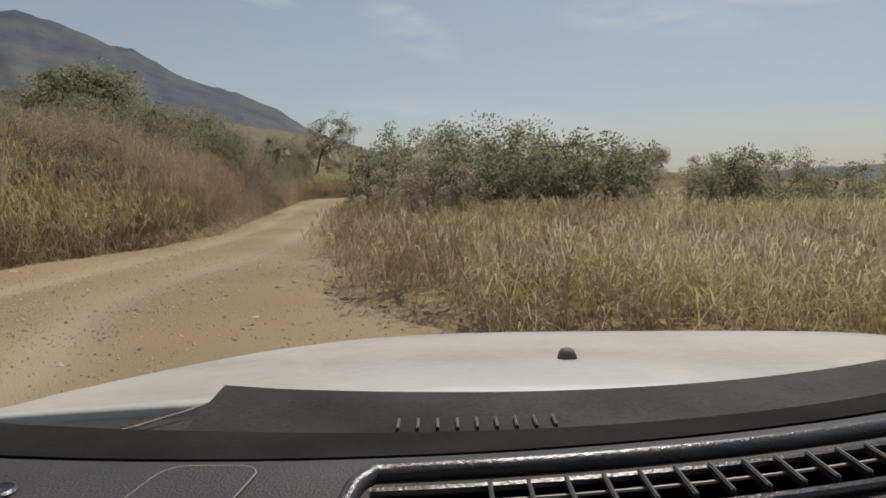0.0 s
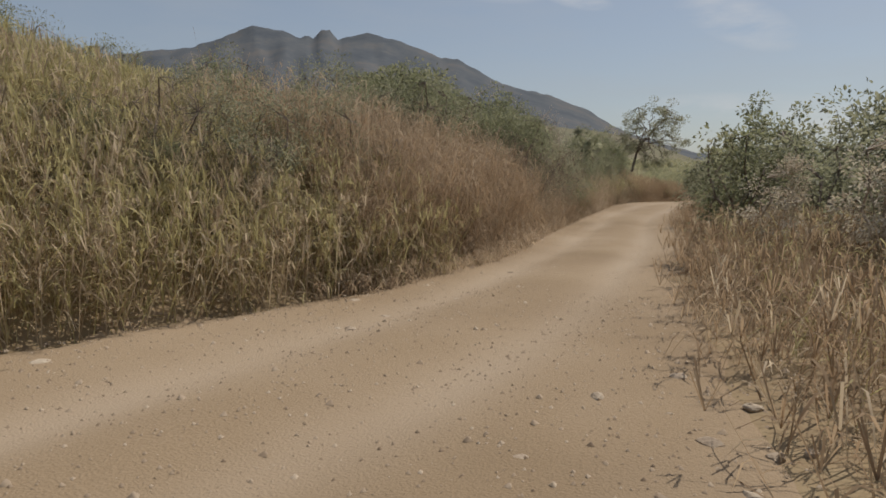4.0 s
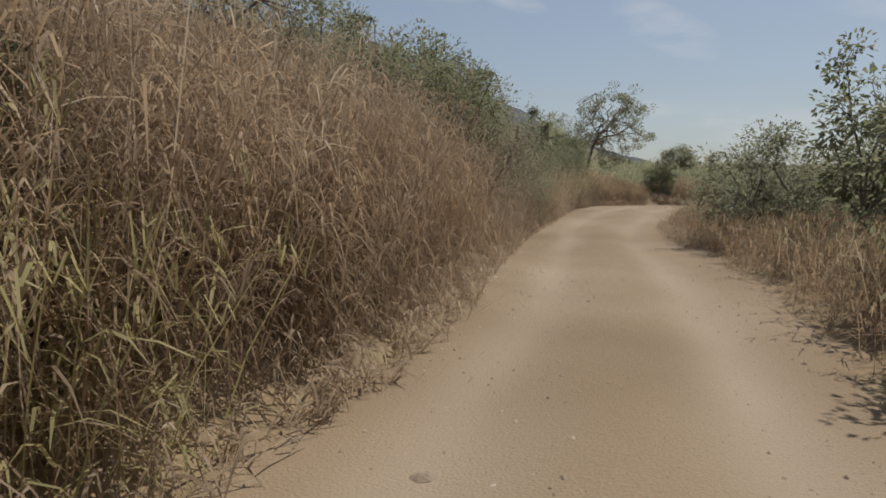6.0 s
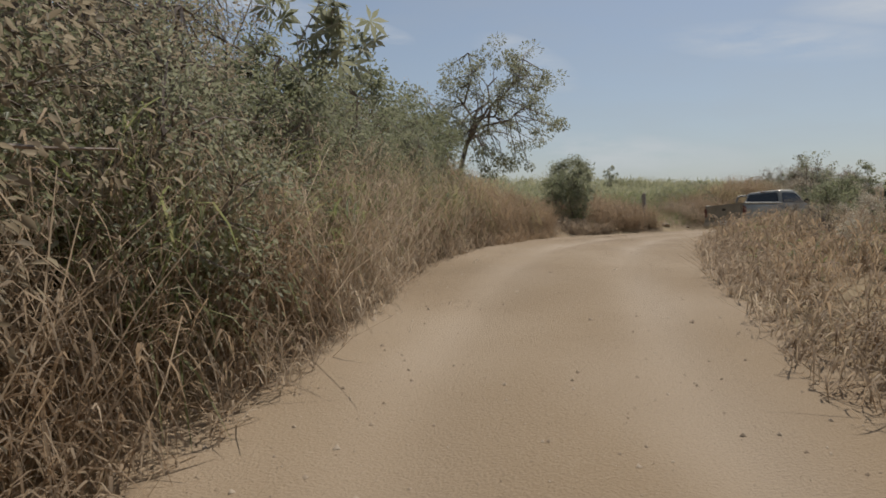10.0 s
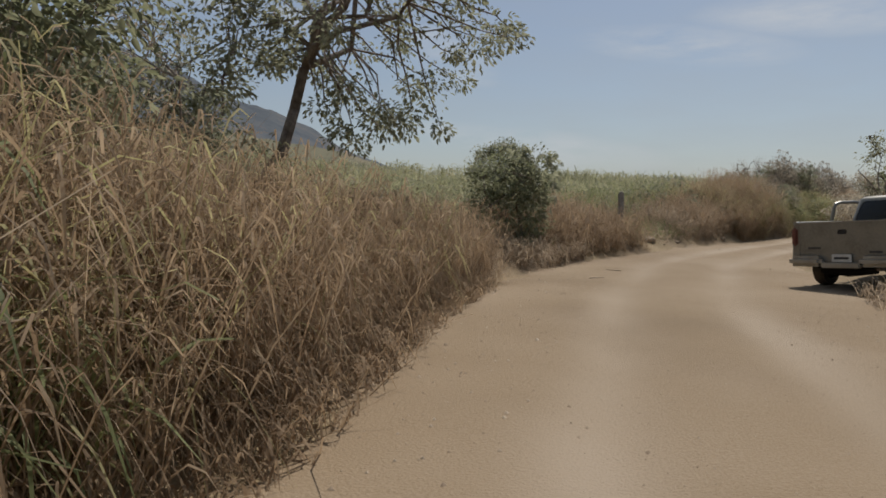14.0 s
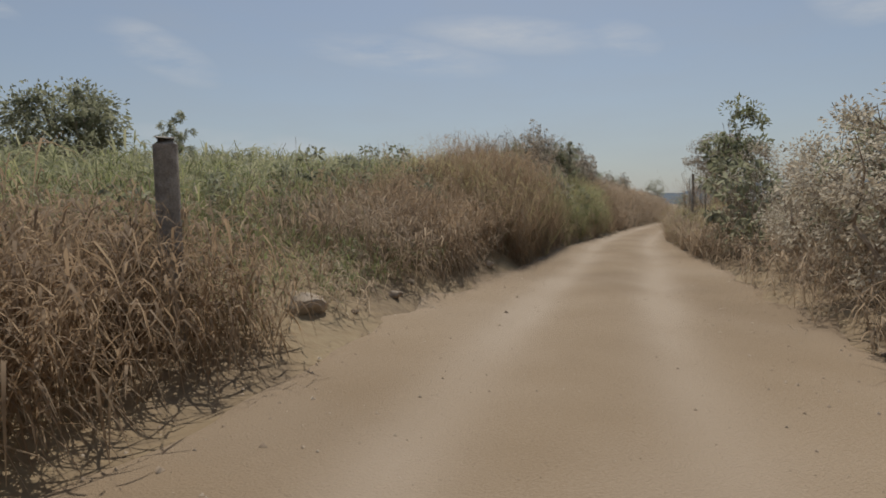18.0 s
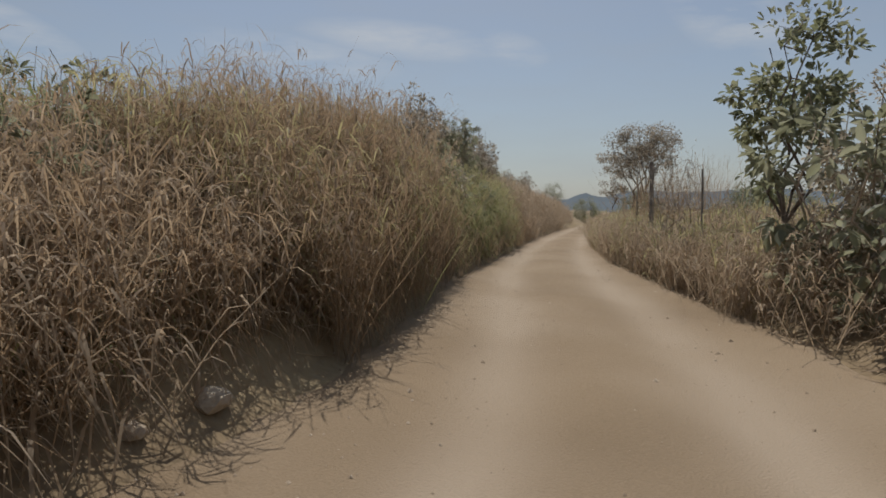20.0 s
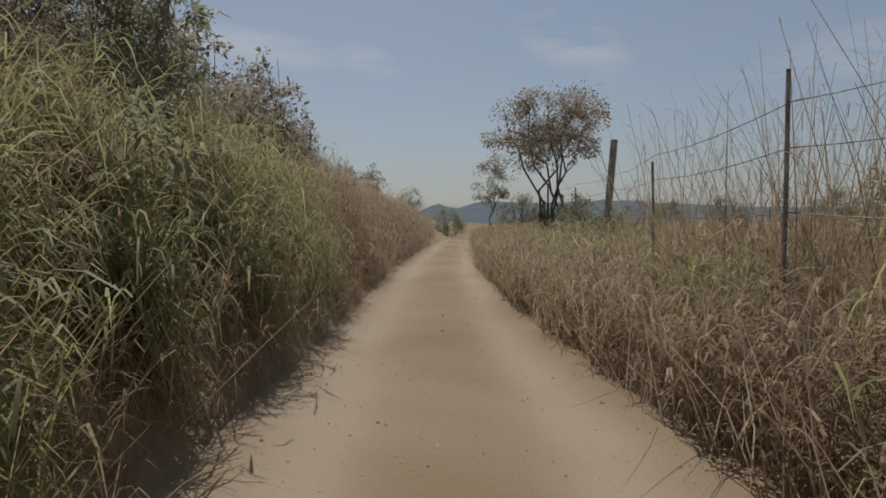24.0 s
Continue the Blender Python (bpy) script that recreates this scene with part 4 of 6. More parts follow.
copies = [
    # verge bushes seen from the start
    (bush_a, 3.0, 18.6, 80, 1.0), (bush_b, 5.6, 18.4, 200, 0.95), (bush_a, 0.4, 20.5, 150, 1.0), (bush_b, 7.6, 16.4, 120, 0.72), (bush_c, 7.9, 16.0, 60, 0.85), (bush_b, 9.6, 16.6, 30, 0.55), (bush_a, 11.8, 17.4, 70, 0.5),
    (bush_c, -0.9, 23.0, 210, 1.1), (bush_a, 1.8, 24.5, 300, 1.0), (bush_b, 6.8, 23.5, 260, 1.0), (bush_a, 10.5, 22.5, 15, 0.8), (bush_b, 14.0, 21.5, 95, 0.8), (bush_c, 3.1, 16.0, 20, 0.9), (bush_a, 18.5, 24.0, 45, 0.9), (bush_b, 24.0, 30.0, 75, 1.2),
    (bush_a, 0.7, 27.0, 120, 0.85), (pale, 1.3, 15.4, 120, 0.9), (pale, -0.8, 17.2, 30, 0.8), (pale, 2.6, 15.7, 240, 0.6), (pale, 5.2, 15.9, 80, 0.6), (bush_b, 2.6, 21.5, 10, 1.0), (bush_a, 16.0, 29.0, 10, 1.0), (bush_b, 30.0, 40.0, 10, 1.5),
    # bushes on the inside of the first bend
    (bush_a, -1.75, 32.0, 130, 0.98), (bush_a, -1.5, 34.6, 20, 0.80), (bush_b, 1.2, 33.0, 50, 1.1), (bush_b, 0.6, 29.6, 310, 0.9), (bush_c, -1.4, 36.6, 90, 0.7), (bush_a, 3.4, 35.5, 190, 1.0), (bush_c, 1.0, 37.4, 130, 0.9), (bush_b, 4.0, 41.0, 130, 0.8),
    (bush_b, 6.0, 62.2, 130, 0.72), (bush_c, 6.6, 61.6, 30, 0.9), (bush_b, 5.0, 48.5, 30, 0.5), (pale, 1.0, 47.0, 30, 0.5), (bush_a, 9.0, 52.0, 60, 0.5), (bush_b, 13.0, 57.0, 160, 0.6),
    # low brown scrub along the verge
    (bush_c, -1.5, 37.6, 10, 0.55), (bush_c, -1.3, 39.8, 120, 0.5), (bush_b, -0.6, 38.4, 70, 0.42), (bush_c, -0.8, 41.6, 230, 0.55), (bush_b, 0.8, 44.0, 20, 0.42), (bush_c, 0.2, 46.6, 310, 0.5),
    (brown_bush, -1.2, 38.6, 20, 0.42), (brown_bush, -0.6, 40.4, 110, 0.5), (brown_bush, -1.6, 42.6, 200, 0.36), (brown_bush, 0.4, 42.2, 310, 0.52), (brown_bush, -0.6, 44.6, 60, 0.4), (brown_bush, 1.0, 45.0, 150, 0.5), (brown_bush, -0.2, 47.2, 10, 0.36),
    (bush_c, -6.9, 57.0, 40, 0.55), (brown_bush, -7.6, 56.4, 150, 0.5), (brown_bush, 2.6, 46.4, 270, 0.5), (brown_bush, 1.2, 49.6, 95, 0.4), (brown_bush, 3.0, 50.6, 190, 0.46), (bush_b, 0.2, 39.6, 30, 0.4), (bush_c, 2.0, 43.4, 210, 0.5), (pale, -1.7, 40.8, 80, 0.5), (pale, 0.2, 46.0, 140, 0.45), (bush_c, 3.6, 47.6, 20, 0.6),
    # left hillside at the start
    (bank_bush, -8.3, 21.4, 15, 0.95), (bank_bush_b, -9.0, 23.0, 75, 1.0), (brown_bush, -8.9, 25.0, 15, 1.0), (bank_bush, -9.8, 27.2, 215, 1.05), (bank_bush_b, -9.9, 20.0, 15, 0.8), (bank_bush, -9.0, 24.6, 60, 1.0), (bank_bush, -10.8, 22.0, 120, 1.0), (bank_bush_b, -12.4, 26.5, 30, 1.1), (bank_bush, -13.0, 20.6, 200, 0.95), (bank_bush_b, -15.5, 23.5, 250, 1.0), (bank_bush, -16.5, 18.0, 280, 0.9),
    (bank_bush, -10.4, 17.6, 40, 0.55), (bank_bush_b, -9.2, 19.6, 140, 0.6), (brown_bush, -7.9, 18.9, 240, 0.5), (bank_bush, -12.2, 16.8, 330, 0.6), (brown_bush, -9.6, 15.0, 30, 0.4), (bank_bush_b, -11.4, 13.4, 70, 0.4), (bank_bush, -13.8, 11.4, 170, 0.5), (bush_c, -9.4, 21.2, 10, 0.8),
    (bank_bush_b, -14.8, 15.4, 310, 0.75), (bank_bush, -13.2, 14.6, 10, 0.7), (bank_bush, -18.5, 27.5, 77, 1.1), (bank_bush_b, -20.0, 21.5, 140, 1.0), (bank_bush, -22.5, 33.0, 99, 1.3), (bank_bush_b, -17.0, 33.0, 180, 1.2), (bank_bush, -26.0, 42.0, 33, 1.5), (bank_bush_b, -28.0, 54.0, 8, 1.6),
    (bank_bush, -38.0, 66.0, 300, 2.0), (bank_bush_b, -24.0, 64.0, 210, 1.8), (bank_bush, -17.0, 52.0, 66, 1.4), (bank_bush_b, -19.0, 44.0, 12, 1.4), (bank_bush, -8.2, 47.0, 90, 0.8),
    # shrubs on the left bank
    (brown_bush, -10.4, 27.6, 20, 1.1), (bank_bush_b, -12.4, 33.4, 130, 0.9), (brown_bush, -11.6, 35.6, 260, 0.95), (brown_bush, -9.9, 35.2, 70, 1.25), (brown_bush, -9.8, 36.8, 170, 0.9), (brown_bush, -9.5, 33.4, 10, 1.2), (bare, -9.7, 37.8, 210, 1.3), (bare, -9.2, 32.0, 210, 1.2), (brown_bush, -9.4, 30.6, 200, 0.95), (brown_bush, -10.3, 37.4, 300, 0.95), (brown_bush, -8.9, 26.2, 20, 0.9), (brown_bush, -9.0, 54.0, 20, 0.6), (brown_bush, -10.2, 45.2, 120, 0.75), (brown_bush, -11.2, 40.6, 320, 0.95), (bank_bush_b, -11.4, 43.4, 80, 0.85), (bank_bush, -10.0, 46.0, 170, 0.85), (bank_bush_b, -12.6, 36.8, 10, 1.15),
    (bank_bush, -13.0, 41.5, 40, 1.2), (bank_bush_b, -9.8, 48.6, 230, 0.8), (bank_bush, -9.4, 50.6, 300, 0.85), (bank_bush_b, -9.4, 52.6, 20, 0.95), (bank_bush_b, -10.8, 52.2, 100, 0.95), (bank_bush, -12.0, 47.6, 150, 1.05),
    (sapling, -10.6, 29.4, 80, 1.1), (brown_bush, -10.4, 31.8, 160, 1.05), (sapling, -10.4, 34.6, 250, 0.85), (sapling, -9.8, 44.6, 10, 0.9), (sapling, -8.7, 49.6, 70, 1.08), (sapling, -9.9, 50.4, 200, 1.2), (bare, -9.2, 51.4, 30, 1.5), (sapling, -10.9, 39.4, 110, 1.05), (sapling, -8.0, 25.0, 310, 0.84),
    (castor, -8.1, 46.9, 50, 0.3), (castor, -7.9, 46.3, 150, 0.28), (bare, -9.6, 39.2, 50, 1.0), (castor, -4.0, 61.8, 20, 0.80), (castor, -3.72, 61.9, 140, 0.79), (castor, -8.8, 53.2, 80, 0.6), (castor, -2.6, 83.0, 30, 0.9), (castor, -4.5, 62.2, 260, 0.80), (castor, -0.2, 85.0, 90, 0.8),
    # pale bushes at the second bend
    (pale, 6.5, 66.4, 10, 1.30), (pale, 7.8, 68.0, 100, 1.25), (pale, 9.1, 69.8, 200, 1.12), (pale, 10.2, 71.0, 300, 1.05), (weed, 11.6, 73.8, 20, 2.1), (weed, 12.2, 74.6, 90, 2.2), (weed, 10.8, 72.6, 190, 2.0), (brown_bush, 10.6, 70.4, 80, 0.7), (weed, 13.0, 75.2, 130, 2.1), (weed, 9.2, 69.2, 230, 2.2), (weed, 7.3, 66.3, 200, 2.0), (weed, 8.4, 68.2, 20, 2.1), (pale, 12.4, 74.0, 70, 1.25), (bush_c, 9.0, 67.4, 190, 0.9),
    (pale, 5.9, 65.2, 280, 0.93), (bush_b, 14.6, 70.5, 230, 0.9), (bare, 17.6, 80.0, 60, 0.6), (bush_b, 21.0, 82.5, 30, 0.5), (bush_b, 27.0, 91.0, 150, 0.55), (bush_c, 29.5, 93.6, 80, 0.73), (bush_b, 34.0, 97.5, 80, 0.7),
    (bush_a, 46.0, 110.0, 80, 1.0), (bush_b, 24.5, 84.0, 20, 0.78), (bush_a, 52, 100, 10, 0.9), (bush_b, 60, 108, 100, 1.1), (bush_a, 70, 100, 50, 1.3),
    # bank of the last straight
    (brown_bush, 11.2, 87.8, 15, 0.68), (brown_bush, 12.8, 89.4, 115, 0.95), (brown_weed, 11.8, 86.9, 40, 0.99), (brown_weed, 13.4, 88.6, 140, 0.99), (brown_weed, 10.2, 85.6, 240, 0.94), (brown_weed, 15.0, 90.2, 340, 1.80),
    (brush, 9.2, 84.0, 70, 0.68), (brush, 11.9, 87.0, 140, 0.72), (brush, 13.3, 88.2, 220, 0.72), (brush, 14.8, 89.8, 300, 1.00), (brush, 16.4, 91.4, 20, 0.95), (brush, 8.0, 82.6, 190, 0.58), (brush, 18.6, 93.8, 100, 0.90),
    (castor, 10.4, 86.6, 60, 0.54), (castor, 12.4, 88.8, 160, 0.50), (brown_weed, 14.2, 88.4, 60, 0.68), (brown_weed, 15.6, 90.0, 160, 1.20), (brown_weed, 11.0, 86.2, 200, 0.62), (brown_weed, 12.9, 87.3, 300, 0.62),
    (brown_weed, 14.4, 88.9, 80, 0.57), (brown_weed, 16.0, 90.6, 190, 1.20), (brown_weed, 17.4, 92.0, 260, 1.10), (brown_weed, 19.2, 94.0, 30, 1.10), (brown_weed, 20.6, 95.4, 100, 1.20), (bare, 26.0, 89.4, 100, 0.80), (brown_bush, 13.2, 87.0, 100, 0.43), (bare, 15.4, 89.2, 10, 0.90), (brown_bush, 19.2, 93.4, 200, 0.70), (brown_bush, 22.6, 96.8, 290, 0.70), (brown_bush, 17.4, 91.6, 290, 0.70), (brown_bush, 10.6, 87.4, 20, 0.54), (brown_bush, 12.0, 89.0, 150, 0.70), (brown_bush, 10.0, 85.8, 120, 0.50), (bare, 12.2, 87.0, 220, 0.72), (sapling, 14.6, 90.2, 20, 0.70), (brown_bush, 8.9, 85.0, 250, 0.50), (bare, 17.6, 93.4, 20, 0.85), (brown_bush, 15.6, 91.2, 310, 0.85),
    (bare, 13.6, 89.4, 20, 1.00), (brown_bush, 16.8, 93.0, 110, 0.85), (bank_bush_b, 18.6, 95.8, 210, 0.75), (brown_bush, 21.6, 98.8, 300, 0.80), (bank_bush_b, 25.0, 102.0, 50, 0.80), (bank_bush, 29.0, 106.5, 70, 0.80), (bank_bush_b, 35.0, 113.0, 160, 0.90),
    (bank_bush, 42.0, 121.0, 10, 1.00), (castor, 13.2, 88.4, 100, 0.58), (brown_bush, 16.4, 91.8, 40, 0.70), (brush, 11.0, 85.9, 300, 0.58), (bank_bush_b, 52.0, 128.0, 10, 1.10), (bush_a, 64.0, 136.0, 10, 1.20),
]
for ob, x, y, turn, s in copies:
    copy_thing(ob, stand(x, y, turn, s))
# leafy and withered scrub dotted over the grassy bank
for k in range(30):
    y = 9.5 + 10.5 * ((k * 0.618) % 1.0)
    d = 0.8 + 0.4 * (k % 6) + 0.3 * max(0.0, y - 12) * ((k * 0.37) % 1.0)
    q = beside("L", y, y + 0.02, d, d + 0.02, 1)[0]
    copy_thing((brown_bush, bank_bush_b, brown_bush, bank_bush)[k % 4], stand(float(q[0]), float(q[1]), k * 61, (0.34 if y < 13 else 0.56 if y < 16.5 else 0.5) + 0.12 * math.sin(k * 1.3)))
# low bushes on the far meadow
for x, y, turn, s in ((-30.0, 92.0, 20, 1.3), (-36.0, 98.0, 130, 1.1), (-25.0, 86.0, 250, 1.0), (-42.0, 110.0, 70, 1.6), (-21.0, 98.0, 310, 1.2), (-33.0, 84.0, 190, 0.9)):
    copy_thing(bush_c, stand(x, y, turn, s))
# leafy shrubs crowding the foot of the left bank, in the order of the walk
for k, y in enumerate(np.arange(26.2, 36.4, 0.72)):
    d = 0.75 + 0.35 * math.sin(k * 2.3)
    kind = (brown_bush, bank_bush, brown_bush, bank_bush_b, brown_bush)[k % 5]
    copy_thing(kind, stand(float(edge_left(y)) - d, float(y), k * 67, (0.84 if y < 33.5 else 0.66) + 0.24 * math.sin(k * 1.7) ** 2))
for k, y in enumerate(np.arange(36.6, 47.0, 0.8)):
    d = 1.15 + 0.3 * math.sin(k * 1.9)
    kind = (bank_bush, bank_bush_b, bank_bush, brown_bush)[k % 4]
    copy_thing(kind, stand(float(edge_left(y)) - d, float(y), k * 83, 0.62 + 0.2 * math.sin(k * 2.1) ** 2))
for x, y, turn, s in ((-8.3, 28.6, 30, 1.0), (-8.7, 30.2, 140, 1.1), (-8.5, 31.6, 250, 1.0), (-9.2, 29.4, 330, 1.2), (-9.4, 32.6, 70, 1.1), (-8.6, 33.0, 190, 0.9), (-9.6, 46.2, 100, 1.15)):
    copy_thing(sapling, stand(x, y, turn, s))
for x, y, turn, s in ((-9.3, 36.4, 40, 1.25), (-9.6, 38.2, 130, 1.35), (-9.8, 40.6, 220, 1.2), (-8.9, 30.4, 10, 1.3), (-9.2, 28.6, 170, 1.25)):
    copy_thing(bare, stand(x, y, turn, s))
# dead limbs and castor leaves above the steep bank
for ob, x, y, turn, s in ((castor, 17.1, 89.9, 200, 0.80), (bare, 16.7, 89.9, 80, 1.05), (sapling, 16.4, 90.2, 140, 0.74), (castor, 12.5, 83.9, 110, 0.62), (bare, 11.9, 83.3, 250, 1.1), (sapling, 13.2, 85.0, 20, 0.62), (bare, 11.3, 83.0, 330, 1.0)):
    copy_thing(ob, stand(x, y, turn, s))
# leafy growth on the steep bank of the last straight
for k, (y, d, s) in enumerate(((81.6, 1.2, 0.8), (82.2, 1.6, 0.9), (82.8, 0.9, 0.78), (83.5, 1.3, 0.85), (84.1, 0.8, 0.72), (84.9, 1.2, 0.74), (85.6, 0.8, 0.62), (86.4, 1.1, 0.62), (87.3, 1.1, 0.6), (88.4, 0.8, 0.6), (89.6, 1.2, 0.66), (91.0, 1.0, 0.58), (92.4, 1.3, 0.6))):
    d += 0.75
    q = beside("L", y, y + 0.02, d, d + 0.02, 1)[0]
    copy_thing((bank_bush_b, brown_bush, brown_bush)[k % 3], stand(float(q[0]), float(q[1]), k * 59, 0.86 * s))
for k, y in enumerate((79.4, 80.3, 81.0, 81.7, 82.5, 83.2, 84.0, 84.8, 85.7, 86.6)):
    q = beside("L", y, y + 0.02, 0.5 + 0.25 * (k % 3), 0.52 + 0.25 * (k % 3), 1)[0]
    copy_thing(weed if k % 2 else brown_weed, stand(float(q[0]), float(q[1]), k * 71, 1.15 + 0.12 * (k % 4)))
for k in range(64):
    y = 66.5 + 42 * (k / 64) + rng.uniform(-0.4, 0.4)
    if y < 73 and k % 3:
        continue
    q = beside("L", y, y + 0.05, 1.4, 4.2, 1)[0]
    copy_thing(brown_weed if y > 80 else weed, stand(float(q[0]), float(q[1]), k * 77, float(rng.uniform(1.3, 2.1)) * (0.5 if 78 < y < 88 else 0.75)))


for k in range(34):
    y = 82 + 17 * (k / 34) + rng.uniform(-0.3, 0.3)
    q = beside("L", y, y + 0.05, 1.6, 3.0, 1)[0]
    copy_thing(brown_weed, stand(float(q[0]), float(q[1]), k * 53, float(rng.uniform(1.25, 1.9)) * (0.66 if y < 86 else 1.1)))
for k in range(9):
    q = beside("L", 84 + 1.6 * k, 84.1 + 1.6 * k, 2.0, 2.8, 1)[0]
    copy_thing(brown_bush, stand(float(q[0]), float(q[1]), k * 41, float(rng.uniform(0.5, 0.72))))


# ---- cactus ----
def cactus(x, y):
    root = thing("cactus", stand(x, y, 0, 0.85), "dark columnar cactus with blunt arms", "cactus")
    rnd = random.Random(3)
    for k, (dx, dy, h) in enumerate(((0, 0, 1.7), (0.32, 0.1, 1.35), (-0.28, 0.15, 1.15), (0.62, -0.05, 1.5), (0.9, 0.1, 1.1))):
        bm = bmesh.new()
        pts = [(dx * 0.3, dy * 0.3, -0.1), (dx * 0.8, dy * 0.8, 0.25), (dx, dy, 0.55), (dx + rnd.gauss(0, 0.03), dy, h * 0.8), (dx, dy, h - 0.05), (dx, dy, h)]
        tube(bm, pts, [0.09, 0.10, 0.11, 0.11, 0.09, 0.03], 14)
        for i, v in enumerate(bm.verts):
            if i % 2:
                c = Vector((dx, dy, v.co.z))
                v.co = v.co.lerp(c, 0.14)
        part("arm", bm, M_CACTUS, root)


cactus(2.0, 48.2)

# ---- fence and posts ----
fence = thing("fence", Matrix.Identity(4), "barbed wire fence on weathered posts", "fence")
POSTS = ((14.74, 78.4, 1.9, 0.022, 0.0), (17.6, 82.2, 2.3, 0.055, 0.0), (19.0, 84.05, 2.2, 0.018, 0.03), (22.2, 86.9, 1.9, 0.02, -0.02), (26.2, 90.4, 2.7, 0.08, 0.14), (28.2, 92.6, 1.9, 0.02, 0.0), (30.2, 94.6, 1.8, 0.045, 0.03),
         (33.4, 97.8, 1.8, 0.045, -0.03), (37.0, 101.4, 1.8, 0.045, 0.04), (41.0, 105.5, 1.8, 0.045, 0.0), (46.0, 110.5, 1.8, 0.045, 0.0))
tops = []
for x, y, h, r, tilt in POSTS:
    bm = bmesh.new()
    z = float(ground_z(x, y))
    pts = [(x, y, z - 0.2), (x + tilt * 0.3 * h, y, z + 0.35 * h), (x + tilt * 0.65 * h + 0.01, y, z + 0.7 * h), (x + tilt * h, y, z + h)]
    tube(bm, pts, [r * 1.08, r, r * 0.97, r * 0.93], 8 if r > 0.03 else 5)
    part("post", bm, M_POST, fence)
    tops.append((x, y, z, h, tilt))
for share in (0.66, 0.9, 1.07):
    bm = bmesh.new()
    pts = []
    for (x0, y0, z0, h0, t0), (x1, y1, z1, h1, t1) in zip(tops, tops[1:]):
        for k in range(5):
            u = k / 5
            a, b = Vector((x0 + t0 * share * h0, y0 - 0.03, z0 + share * 1.85)), Vector((x1 + t1 * share * h1, y1 - 0.03, z1 + share * 1.85))
            pts.append(a.lerp(b, u) - Vector((0, 0, 0.05 * math.sin(math.pi * u))))
    tube(bm, pts, [0.004] * len(pts), 4)
    part("wire", bm, M_WIRE, fence)
root = thing("fence_post", stand(-0.25, 68.1, 20), "stout weathered wooden post in dry grass", "post")
bm = bmesh.new()
tube(bm, [(0, 0, -0.3), (0.01, 0, 0.7), (0, 0.01, 1.7), (0.0, 0.0, 1.76)], [0.105, 0.1, 0.1, 0.09], 10)
part("shaft", bm, M_POST, root)


# ---- stones ----
def stone_mesh(seed):
    rnd = random.Random(seed)
    bm = bmesh.new()
    bmesh.ops.create_icosphere(bm, subdivisions=2, radius=0.5)
    k = Vector((rnd.uniform(0.7, 1.2), rnd.uniform(0.6, 1.0), rnd.uniform(0.4, 0.65)))
    for v in bm.verts:
        n = noise.noise(v.co * 2.1 + Vector((seed * 3.1, 0, 0)))
        v.co = Vector((v.co.x * k.x, v.co.y * k.y, v.co.z * k.z)) * (1 + 0.45 * n)
    me = bpy.data.meshes.new("stone")
    bm.to_mesh(me)
    bm.free()
    me.materials.append(M_ROCK)
    return me


STONES = [stone_mesh(k) for k in range(7)]


def stones(n, side, y0, y1, d0, d1, lo, hi, label):
    for k, p in enumerate(beside(side, y0, y1, d0, d1, n)):
        ob = tagged(new("stone", STONES[k % 7]), label, "stone", "loose stones")
        s = lo + (hi - lo) * float(rng.uniform(0, 1)) ** 2.2
        ob.matrix_basis = Matrix.LocRotScale((p[0], p[1], p[2] + s * 0.12), Euler((0, 0, float(rng.uniform(0, 6.3)))), (s, s, s))


stones(70, "R", 5.6, 12.5, -1.3, 0.3, 0.05, 0.17, "pale loose stone on the dirt road edge")
stones(60, "L", 5, 18, -1.6, 0.4, 0.05, 0.16, "pale loose stone below the grassy bank")
stones(40, "L", 68.6, 75.5, 0.2, 3.0, 0.12, 0.45, "rough stone on the grassy bank")
stones(34, "L", 20, 60, -0.5, 0.1, 0.05, 0.14, "pale loose stone on the dirt road edge")
stones(26, "R", 50, 80, -0.8, 0.1, 0.05, 0.13, "pale loose stone on the dirt road edge")
# fine gravel, one mass
lx, ly = rng.uniform(-4.5, 4.5, 3600), rng.uniform(2.2, 7.5, 3600)
on_road = (lx > edge_left(ly)) & (lx < edge_right(ly) + 0.3)
lay_by = np.stack([lx, ly, ground_z(lx, ly)], -1)[on_road]
gp = np.concatenate([beside("L", 2, 125, -2.4, 0.2, 4200, 0.45), beside("R", 5, 125, -2.2, 0.2, 3200, 0.45), beside("L", 3, 16, -5.5, 0.3, 6500), lay_by, beside("L", 3, 92, -4.6, -0.2, 14000)])
tet = np.array([(0.5, 0, 0), (-0.3, 0.45, 0), (-0.3, -0.45, 0), (0, 0, 0.45), (0.1, 0.2, 0.35)])
gs = rng.uniform(0.008, 0.036, len(gp)) * (1 + (rng.uniform(0, 1, len(gp)) > 0.95)) * np.where(np.arange(len(gp)) < len(gp) - 14000, 1.0, 0.42)
ga = rng.uniform(0, 6.28, len(gp))
ca, sa = np.cos(ga)[:, None], np.sin(ga)[:, None]
loc = np.stack([tet[None, :, 0] * ca - tet[None, :, 1] * sa, tet[None, :, 0] * sa + tet[None, :, 1] * ca, np.repeat(tet[None, :, 2], len(gp), 0)], -1) * gs[:, None, None]
gv = gp[:, None, :] + loc + np.array([0, 0, 0.036])
tri = np.array([(0, 1, 4), (1, 3, 4), (0, 4, 3), (1, 2, 3), (2, 0, 3)])
gf = (np.arange(len(gp)) * 5)[:, None, None] + tri[None]
